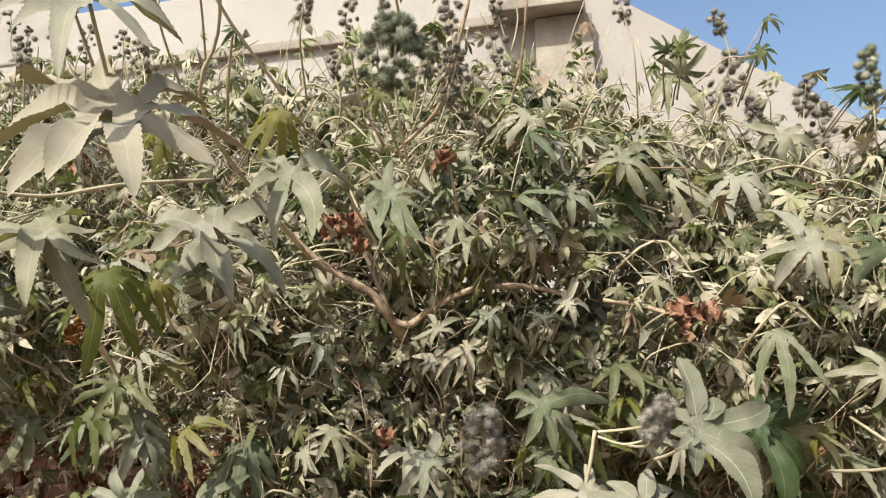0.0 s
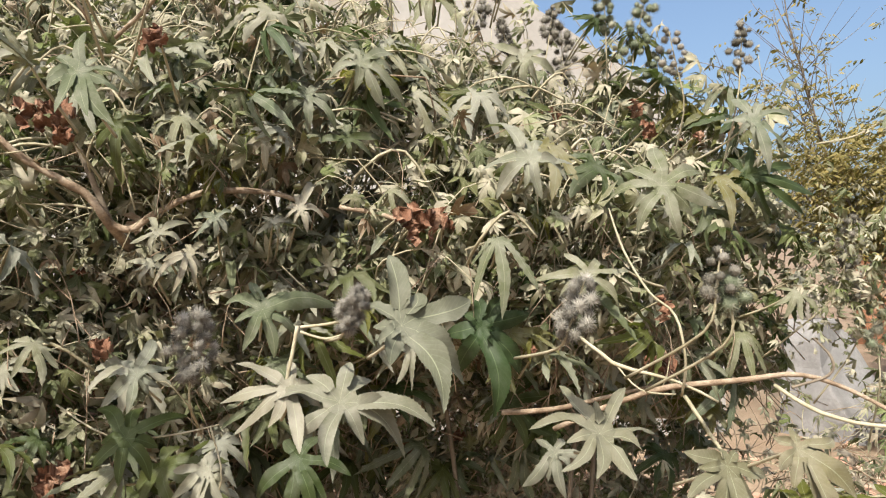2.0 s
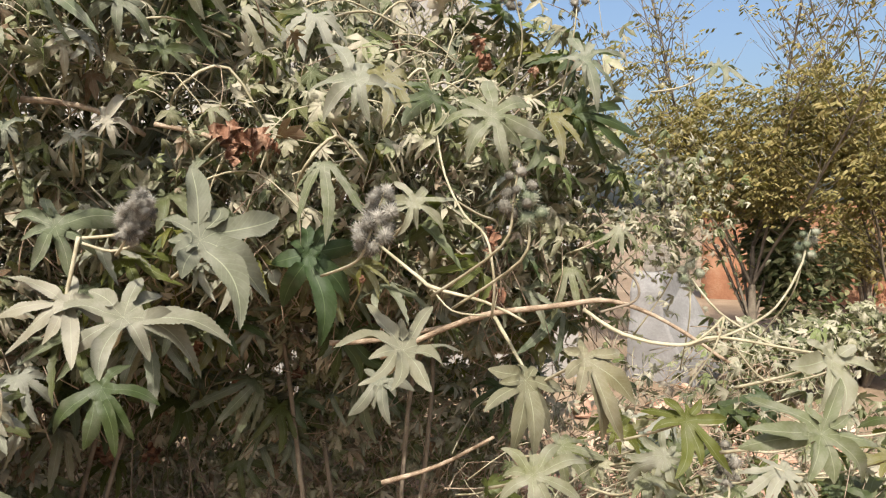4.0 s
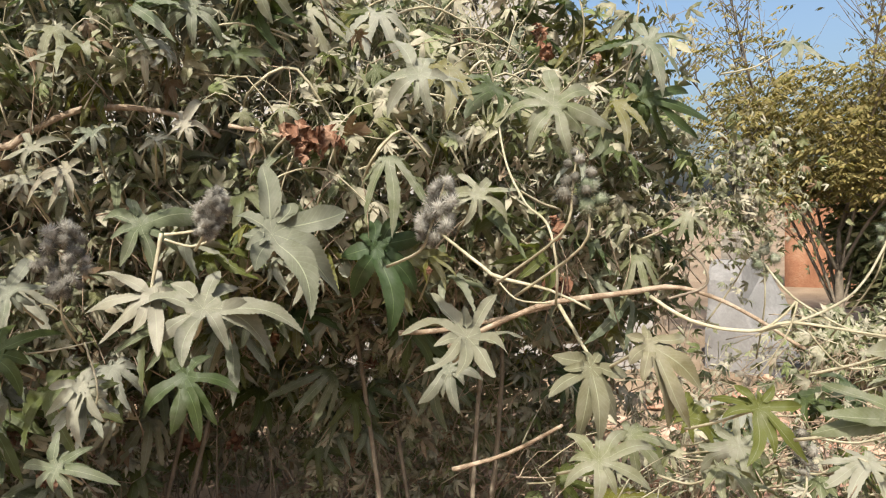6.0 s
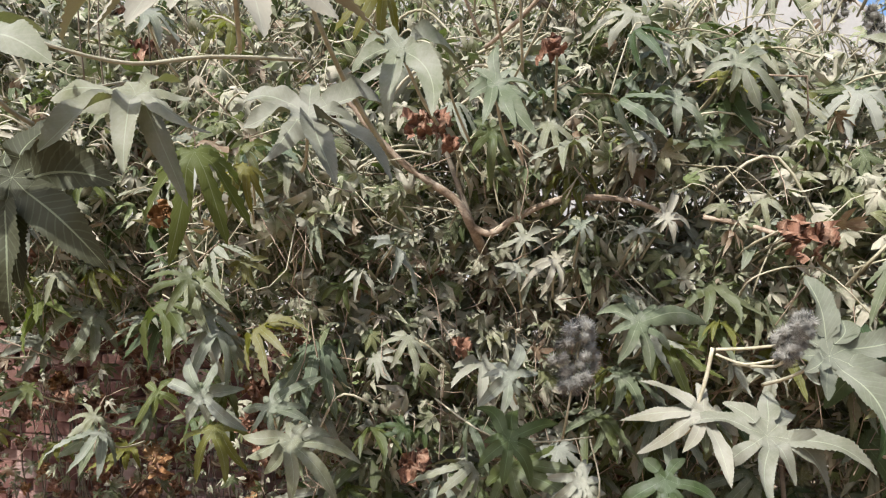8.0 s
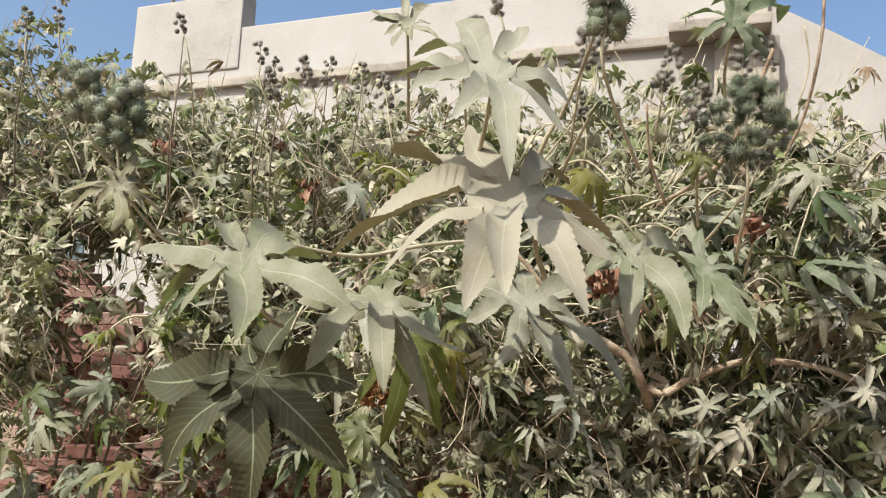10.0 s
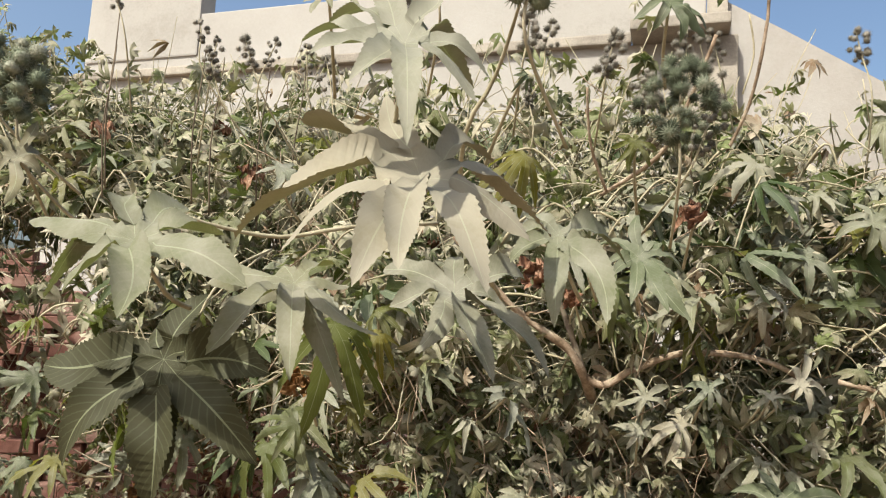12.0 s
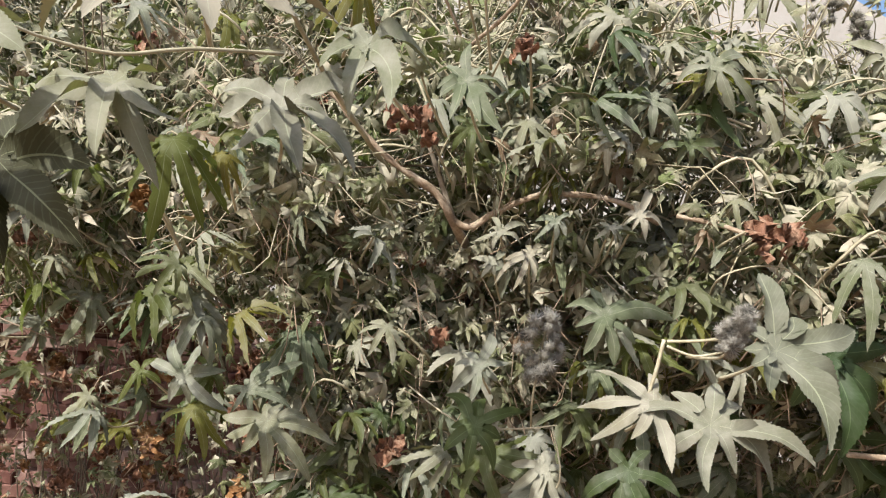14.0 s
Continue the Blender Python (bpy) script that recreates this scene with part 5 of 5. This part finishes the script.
# tangle of long thin stalks in the upper crown
for k in range(1500):
    x, z = nr.uniform(-2.6, 1.45), nr.uniform(1.05, 2.3)
    y = front(x, z) - 0.12 + nr.uniform(0, 0.75)
    if z > top_of(x, y) + 0.10 or x > right_end(y, z) or in_gap(x, y, z) or clear(x, y, z):
        continue
    which = 0 if x < -1.5 else 1 if x < -0.25 else 2 if x < 0.55 else 3
    b = bushes[which].location
    p = np.array((x - b.x, y - b.y, z))
    long = nr.uniform(0.10, 0.34)
    a = nr.uniform(0, 2 * np.pi)
    way = np.array((np.cos(a), 0.5 * nr.normal(), np.sin(a) * 0.9))
    way /= np.linalg.norm(way)
    q = p + way * long
    if q[2] > top_of(x, y) + 0.22:
        continue
    if z < 1.6 and k % 5 < 3:
        continue
    r = nr.uniform(0.0011, 0.0028)
    (tangle if k % 4 == 0 else sticks)[which].append(([p, (p + q) / 2 + nr.normal(0, long * 0.17, 3), q], [r, r, r * 0.7]))
# pale bare leaf stalks that arch out of the front
arch = {k: [] for k in range(4)}
for k in range(1500):
    x, z = nr.uniform(-2.2, 1.3), nr.uniform(1.0, 2.2) if k < 250 else nr.uniform(1.45, 2.3)
    y = front(x, z) + nr.uniform(-0.14, 0.30)
    if z > top_of(x, y) or x > right_end(y, z) or in_gap(x, y, z) or clear(x, y, z) or (x < -0.6 and z < 1.3):
        continue
    which = 0 if x < -1.5 else 1 if x < -0.25 else 2 if x < 0.55 else 3
    b = bushes[which].location
    p = np.array((x - b.x, y - b.y, z))
    long, side = nr.uniform(0.07, 0.22), nr.choice((-1, 1))
    hump = p + (side * long * 0.5, -0.03, nr.uniform(0.0, 0.07))
    end = p + (side * long, nr.uniform(-0.06, 0.03), nr.uniform(-0.14, 0.06))
    r = 0.0010 + 0.0026 * nr.uniform() ** 2
    arch[which].append(([p + (0, 0.10, -0.06), p, hump, end], [r * 1.2, r * 1.1, r, r * 0.8]))
for k in range(4):
    stalks("bare_stalk_mass", arch[k], M_STRAW, bushes[k], "bare straw-coloured leaf stalks arching outwards", 4)

# a tuft of small leaves at the end of the outer branch
for k in range(520):
    p = np.array((1.63, 1.48, 1.36)) + nr.normal(0, 1, 3) * (0.095, 0.08, 0.11) - np.array(bushes[3].location)
    a = nr.uniform(0, 2 * np.pi)
    heaps[3].append((oriented(p, (np.cos(a), np.sin(a) * 0.5, nr.uniform(-0.9, 0.5)), np.array((0.1, -0.5, 0.6)) + nr.normal(0, 0.6, 3), nr.uniform(0.011, 0.029)), nr.randint(len(SMALL))))

# low straggling growth at the open end
for k in range(1300):
    x, y = nr.uniform(1.3, 3.0), nr.uniform(1.0, 2.6)
    if ((x - 1.7) / 1.3) ** 2 + ((y - 1.85) / 0.85) ** 2 > 1 + 0.5 * noise.noise(Vector((x * 2.2, y * 2.2, 6))):
        continue
    z = nr.uniform(0.25, 0.85) - 0.12 * abs(noise.noise(Vector((x * 2, y * 2, 4))))
    b = bushes[3].location
    p = np.array((x - b.x, y - b.y, z))
    a = nr.uniform(0, 2 * np.pi)
    heaps[3].append((oriented(p, (np.cos(a), np.sin(a), -0.4), np.array((0.1, -0.4, 0.8)) + nr.normal(0, 0.4, 3), nr.uniform(0.025, 0.06)), nr.randint(len(SMALL))))
    end = p + np.array((nr.uniform(-0.3, 0.1), nr.uniform(-0.2, 0.2), -nr.uniform(-0.06, 0.25)))
    (sticks if k % 3 == 0 else tangle)[3].append(([p, (p + end) / 2 + nr.normal(0, 0.03, 3), end], [0.0010, 0.0017, 0.0024]))
for k in range(4):
    stalks("twig_mass", tangle[k], M_STEM, bushes[k], "thin brown twigs tangled in the crown")
for k in range(4):
    mass("foliage", heaps[k], M_FILL, bushes[k], "dense mass of small dusty leaves")
    stalks("stalk_mass", sticks[k], M_STRAW, bushes[k], "thin straw-coloured leaf stalks")

# stems from the ground up into the crown
for k, root in enumerate(bushes):
    for j in range(4):
        a = nr.uniform(0, 2 * np.pi)
        foot = Vector((0.12 * math.cos(a), 0.12 * math.sin(a), -0.05))
        head = Vector((nr.uniform(-0.5, 0.5), nr.uniform(-0.25, 0.5), nr.uniform(1.3, 1.9)))
        mid = foot.lerp(head, 0.5) + Vector((nr.uniform(-0.1, 0.1), nr.uniform(-0.1, 0.1), 0.12))
        tube("stem", [foot, mid, head], [0.009, 0.007, 0.004], M_TWIG, root, "", 7)

# dry twigs and fallen leaves under the crowns
litter = []
for k in range(800):
    x, y = nr.normal(0, 1.7), nr.normal(2.7, 0.85)
    if y < 0.7 or y > 4.6 or abs(x) > 4.2:
        continue
    size = nr.uniform(0.03, 0.07)
    z = 0.05 * noise.noise(Vector((x * 0.6, y * 0.6, 0))) + 0.01 + nr.uniform(0, 0.03)
    a = nr.uniform(0, 6.28)
    litter.append((oriented((x, y, z), (math.cos(a), math.sin(a), nr.uniform(-0.3, 0.3)), nr.normal(0, 0.5, 3) + (0, 0, 1), size), nr.randint(len(SMALL))))
tagged(mass("leaf_litter", litter, M_LITTER, None, "brown fallen leaves lying on dry earth"), category="leaf litter")
lines = []
for k in range(200):
    x, y = nr.uniform(-2.0, 1.4), nr.uniform(2.35, 3.5)
    p = np.array((x, y, nr.uniform(0.0, 0.1)))
    q = p + (nr.uniform(-0.25, 0.25), nr.uniform(-0.2, 0.2), nr.uniform(0.3, 1.0))
    lines.append(([p, (p + q) / 2 + nr.normal(0, 0.03, 3), q], [0.0036, 0.003, 0.0018]))
tagged(stalks("dry_stalks", lines, M_TWIG, None, "thin dry brown stalks rising from the ground", 4), category="dry stalks")

# ---------------------------------------------------------------- brick stack
def brick_mesh():
    bm_ = bmesh.new()
    box(bm_, (-0.112, -0.054, 0), (0.112, 0.054, 0.072))
    bmesh.ops.bevel(bm_, geom=bm_.edges[:], offset=0.006, segments=1, affect="EDGES")
    me = bpy.data.meshes.new("brick")
    bm_.to_mesh(me)
    bm_.free()
    me.materials.append(M_BRICK)
    return me


# ---------------------------------------------------------------- the yard beyond: tree, earth wall, low white wall
def tree(base, height, spread, seed, bare):
    root = new("yard_tree")
    root.location = base
    tagged(root, "slender tree with thin upright twigs and sparse yellow-olive leaves", "tree")
    r = random.Random(seed)
    lines, leaves = [], []

    def limb(p, way, length, radius, steps, wobble, rise):
        pts, rad = [p], [radius]
        for k in range(steps):
            way = (way + Vector((r.gauss(0, wobble), r.gauss(0, wobble), rise))).normalized()
            pts.append(pts[-1] + way * length / steps)
            rad.append(radius * (1 - 0.75 * (k + 1) / steps))
        return pts, rad

    trunk, trad = limb(Vector((0, 0, -0.05)), Vector((0.05, 0, 1)), height * 0.25, 0.06, 3, 0.06, 0.05)
    for k in range(11):
        a = 2.4 * k + r.uniform(-0.3, 0.3)
        out = Vector((math.cos(a) * spread * r.uniform(0.25, 0.8), math.sin(a) * spread * r.uniform(0.25, 0.8), 1)).normalized()
        main, mrad = limb(trunk[1 + k % 3], out, height * r.uniform(0.55, 0.85), 0.015, 6, 0.10, 0.04)
        lines.append((main, mrad))
        for j in range(30):
            i = r.randint(1, 5)
            b = r.uniform(0, 6.28)
            side = Vector((math.cos(b) * 0.7, math.sin(b) * 0.7, r.uniform(0.1, 1.0))).normalized()
            p = main[i].lerp(main[i + 1], r.random())
            twig, wrad = limb(p, side, r.uniform(0.35, 0.9), 0.0045, 3, 0.10, 0.14)
            lines.append((twig, wrad))
            for q in twig[1:]:
                low = 1.35 < q.z < height * (0.48 + 0.12 * r.random())
                for _ in range(11 if low else (2 if r.random() < bare else 0)):
                    leaves.append(q + Vector((r.gauss(0, 0.07), r.gauss(0, 0.07), r.gauss(0, 0.06))))

    v, f = tube_data(trunk, trad, 9)
    mesh_object("trunk", v, f, M_TWIG, root, "thin brown trunk")
    stalks("twig_mass", lines, M_TWIG, root, "thin bare grey-brown twigs", 4)
    sprays = []
    for at in leaves:
        a = r.uniform(0, 6.28)
        stem = Vector((math.cos(a), math.sin(a), r.uniform(-0.6, 0.4))).normalized()
        for k in range(5):
            p = at + stem * 0.026 * k
            side = stem.cross(Vector((0, 0, 1))) * (1 if k % 2 else -1)
            ax = (stem * 0.6 + side * 0.7 + Vector((0, 0, -0.35))).normalized()
            sprays.append((oriented(p, ax, (r.gauss(0.2, 0.4), r.gauss(-0.5, 0.4), 0.7), r.uniform(0.038, 0.07)), 0))
    mass("crown", sprays, M_TREE, root, "sparse olive and yellowing leaves", SLIM)
    return root


SLIM = [(np.array([(0, 0, 0), (0.35, 0.17, -0.02), (0.38, 0, 0.02), (0.35, -0.17, -0.02), (0.72, 0.13, -0.08), (0.74, 0, -0.05), (0.72, -0.13, -0.08), (1, 0, -0.17)], dtype=float),
         [(0, 2, 1), (0, 3, 2), (1, 2, 5, 4), (2, 3, 6, 5), (4, 5, 7), (5, 6, 7)],
         np.array([(0.5, 0), (1, 0.35), (0.5, 0.35), (0, 0.35), (1, 0.7), (0.5, 0.7), (0, 0.7), (0.5, 1)], dtype=float))]

tree((5.45, 4.6, 0), 4.4, 0.9, 4, 0.4)
tree((6.7, 4.0, 0), 4.3, 0.9, 9, 0.5)


def shrub(name, base, size, count, mat, label, seed, leaf=0.09, templates=None):
    root = new(name)
    root.location = base
    tagged(root, label, "shrub")
    r = np.random.RandomState(seed)
    lines, leaves = [], []
    clumps = []
    for k in range(9):
        a = r.uniform(0, 6.28)
        tip_ = np.array((math.cos(a) * size[0] * r.uniform(0.3, 0.9), math.sin(a) * size[1] * r.uniform(0.3, 0.9), size[2] * r.uniform(0.55, 1.0)))
        mid = tip_ * (0.4, 0.4, 0.55)
        lines.append(([(0.05 * math.cos(a), 0.05 * math.sin(a), -0.05), mid, tip_], [0.03, 0.02, 0.006]))
        for s in (0.35, 0.6, 0.8, 1.0):
            clumps.append(mid + (tip_ - mid) * s)
    for k in range(count):
        c = clumps[r.randint(len(clumps))] + r.normal(0, 0.16, 3) * (size[0], size[1], size[2] * 0.7)
        c[2] = max(c[2], 0.06)
        a = r.uniform(0, 6.28)
        leaves.append((oriented(c, (math.cos(a), math.sin(a), r.uniform(-0.8, 0.2)), r.normal(0, 0.45, 3) + (0.2, -0.5, 0.7), leaf * r.uniform(0.6, 1.2)), r.randint(len(templates or SMALL))))
    stalks("stem", lines, M_TWIG, root, "", 5)
    mass("crown", leaves, mat, root, "", templates or SMALL)
    return root
shrub("dark_shrub", (5.92, 4.6, 0), (0.5, 0.5, 1.5), 3200, M_SHRUB, "dense dark green shrub below the tree", 2, 0.12, SLIM)
shrub("hedge_shrub", (9.4, 6.2, 0), (0.9, 0.6, 1.3), 2200, M_TREE, "olive shrub at the far side of the yard", 5, 0.12, SLIM)
shrub("roadside_shrub", (4.6, 3.6, 0), (0.6, 0.5, 0.5), 1100, M_FILL, "low dusty shrub beside the white wall", 7, 0.09)
shrub("roadside_shrub", (5.6, 3.7, 0), (0.7, 0.5, 0.55), 1100, M_FILL, "low dusty shrub beside the white wall", 8, 0.09)

# low whitewashed wall with a pierced block on top
wall = new("low_wall")
wall.matrix_world = Matrix.Translation((4.50, 4.72, 0)) @ Matrix.Rotation(radians(24), 4, "Z")
tagged(wall, "low whitewashed yard wall with pierced block on top", "wall")
bm = bmesh.new()
outline = [(-0.36, -0.1), (0.46, -0.1), (0.48, 0.34), (0.43, 0.55), (0.33, 0.70), (0.17, 0.78), (0.10, 0.855), (-0.25, 0.86), (-0.31, 0.70), (-0.30, 0.5), (-0.35, 0.3)]
# added slope at the foot catches the sun, imitating a lit lower patch
near_side = [bm.verts.new((x, -0.13 - 0.06 * (0.9 - z) - 0.5 * max(0, 0.56 - z), z)) for x, z in outline]
far_side = [bm.verts.new((x, 0.13, z)) for x, z in outline]
bm.faces.new(near_side)
bm.faces.new(far_side[::-1])
for k in range(len(outline)):
    bm.faces.new((near_side[k], far_side[k], far_side[(k + 1) % len(outline)], near_side[(k + 1) % len(outline)]))
bmesh.ops.recalc_face_normals(bm, faces=bm.faces)
bevelled(bm, 0.03)
part("wall_body", bm, M_WHITE, wall, "whitewashed body")
bm = bmesh.new()
w, h = 0.28, 0.20
for k in range(6):
    x = -0.20 + w * k / 5
    box(bm, (x - 0.014, -0.05, 0.863), (x + 0.014, 0.05, 0.863 + h))
for k in range(5):
    z = 0.87 + (h - 0.02) * k / 4
    box(bm, (-0.214, -0.045, z), (-0.20 + w + 0.014, 0.045, z + 0.026))
part("pierced_block", bm, M_CEMENT, wall, "grey pierced cement block")

# earth-walled hut behind the tree
hut = new("earth_wall_ruin")
hut.matrix_world = Matrix.Translation((9.0, 8.2, 0)) @ Matrix.Rotation(radians(-48), 4, "Z")
tagged(hut, "worn wall of red earth behind the tree", "wall")
hv, hf = [], []
NX, NZ = 28, 8
for i in range(NX + 1):
    for j in range(NZ + 1):
        x, z = -0.4 + 5.4 * i / NX, -0.1 + 1.62 * j / NZ
        hv.append((x, -0.05 + 0.06 * noise.noise(Vector((x * 1.5, z * 1.8, 2))), z + (0.16 * noise.noise(Vector((x * 1.7, 4, 1))) if j == NZ else 0)))
for i in range(NX):
    for j in range(NZ):
        k = i * (NZ + 1) + j
        hf.append((k, k + NZ + 1, k + NZ + 2, k + 1))
front_count = len(hv)
hv += [(x, y + 0.4, z) for x, y, z in hv]
hf += [tuple(i + front_count for i in q[::-1]) for q in hf]
for i in range(NX):
    a, b = i * (NZ + 1) + NZ, (i + 1) * (NZ + 1) + NZ
    hf.append((a, b, b + front_count, a + front_count))
for j in range(NZ):
    for i in (0, NX):
        a = i * (NZ + 1) + j
        hf.append((a, a + 1, a + 1 + front_count, a + front_count))
mesh_object("wall_body", hv, hf, M_EARTH, hut, "red earth wall")

# broken bricks and stones on the ground
def stone_mesh(seed, mat):
    bm_ = bmesh.new()
    bmesh.ops.create_icosphere(bm_, subdivisions=2, radius=1)
    for v_ in bm_.verts:
        v_.co *= 1 + 0.35 * noise.noise(v_.co * 1.1 + Vector((seed * 7, 0, 0)))
        v_.co.z = max(v_.co.z, -0.5) * 0.7
    me = bpy.data.meshes.new("stone")
    bm_.to_mesh(me)
    bm_.free()
    me.materials.append(mat)
    return me


def broken_brick_mesh(seed):
    """A brick snapped across, its broken end rough and its edges worn."""
    own = random.Random(seed)
    bm_ = bmesh.new()
    long = own.uniform(0.05, 0.11)
    box(bm_, (-long, -0.054, -0.036), (long, 0.054, 0.036))
    bmesh.ops.subdivide_edges(bm_, edges=bm_.edges[:], cuts=1, use_grid_fill=True)
    bmesh.ops.bevel(bm_, geom=[e for e in bm_.edges if e.calc_face_angle(0) > 1], offset=0.008, segments=1, affect="EDGES")
    for v_ in bm_.verts:
        v_.co += noise.noise_vector(v_.co * 28 + Vector((seed * 3, 0, 0))) * (0.02 if v_.co.x > long * 0.6 else 0.006)
    me = bpy.data.meshes.new("broken_brick")
    bm_.to_mesh(me)
    bm_.free()
    me.materials.append(M_ROCK)
    return me


STONES = [stone_mesh(k, M_ROCK) for k in range(4)]
BROKEN = [broken_brick_mesh(k) for k in range(5)]
sr = random.Random(6)
for k in range(100):
    x, y = min(max(sr.gauss(2.75, 0.65), 1.3), 4.3), min(max(sr.gauss(2.9, 0.5), 1.9), 4.2)
    s = sr.uniform(0.04, 0.10)
    ground_z = 0.05 * noise.noise(Vector((x * 0.6, y * 0.6, 0))) - 0.02
    if k % 5 < 3:
        ob = new("broken_brick", BROKEN[k % 5])
        ob.matrix_basis = Matrix.LocRotScale((x, y, ground_z + 0.034), Euler((sr.uniform(-0.25, 0.25), sr.uniform(-0.25, 0.25), sr.uniform(0, 6))), (1, 1, 1))
        tagged(ob, "snapped pinkish brick lying on dry earth", "brick", "broken bricks below the bush")
    else:
        ob = new("stone", STONES[k % 4])
        ob.matrix_basis = Matrix.LocRotScale((x, y, ground_z + s * 0.3), Euler((0, 0, sr.uniform(0, 6))), (s, s * 0.8, s))
        tagged(ob, "broken pinkish stone lying on dry earth", "stone", "stones below the bush")

# tumbled stack of red bricks behind the left crown
bm_brick = brick_mesh()
br_ = random.Random(9)


def brick_pile(A, B, tall, fall, label):
    """Loose courses of brick from A to B, their top falling away along the pile."""
    A, B = Vector(A), Vector(B)
    stack = new("brick_stack")
    stack.matrix_world = Matrix.Translation(A) @ Matrix.Rotation(math.atan2(B.y - A.y, B.x - A.x), 4, "Z")
    tagged(stack, label, "brick stack", "stacked bricks by the house")
    core = bmesh.new()
    high = tall - fall * (B - A).length - 0.16
    ends = [(0.0, -0.1), ((B - A).length - 0.16, -0.1), ((B - A).length - 0.16, high), (0.0, tall - 0.16)]
    near_ = [core.verts.new((x, 0.01, z)) for x, z in ends]
    far_ = [core.verts.new((x, 0.16, z)) for x, z in ends]
    for loop in [near_, far_[::-1]] + [[near_[k], far_[k], far_[(k + 1) % 4], near_[(k + 1) % 4]] for k in range(4)]:
        core.faces.new(loop)
    bmesh.ops.recalc_face_normals(core, faces=core.faces)
    part("rubble_core", core, M_EARTH, stack, "packed red rubble behind the bricks")
    for row in range(26):
        top = row * 0.075
        for col in range(int((B - A).length / 0.235)):
            x = col * 0.235 + (0.117 if row % 2 else 0) + br_.uniform(-0.012, 0.012)
            if top > tall - fall * x + 0.1 * noise.noise(Vector((x * 3, 0, 5))) or len(stack.children) > 290:
                continue
            ob = new("brick", bm_brick)
            ob.parent = stack
            ob.matrix_basis = pose(x, br_.uniform(-0.06, 0.06), top - 0.02, br_.uniform(-4, 4), br_.uniform(-3, 3), br_.uniform(-16, 16))


brick_pile((-3.3, 3.9, 0), (-1.0, 4.0, 0), 1.94, 0.44, "loosely stacked red bricks with ragged top")
brick_pile((-1.12, 4.0, 0), (0.1, 4.1, 0), 1.12, 0.25, "low stack of red bricks behind the bushes")
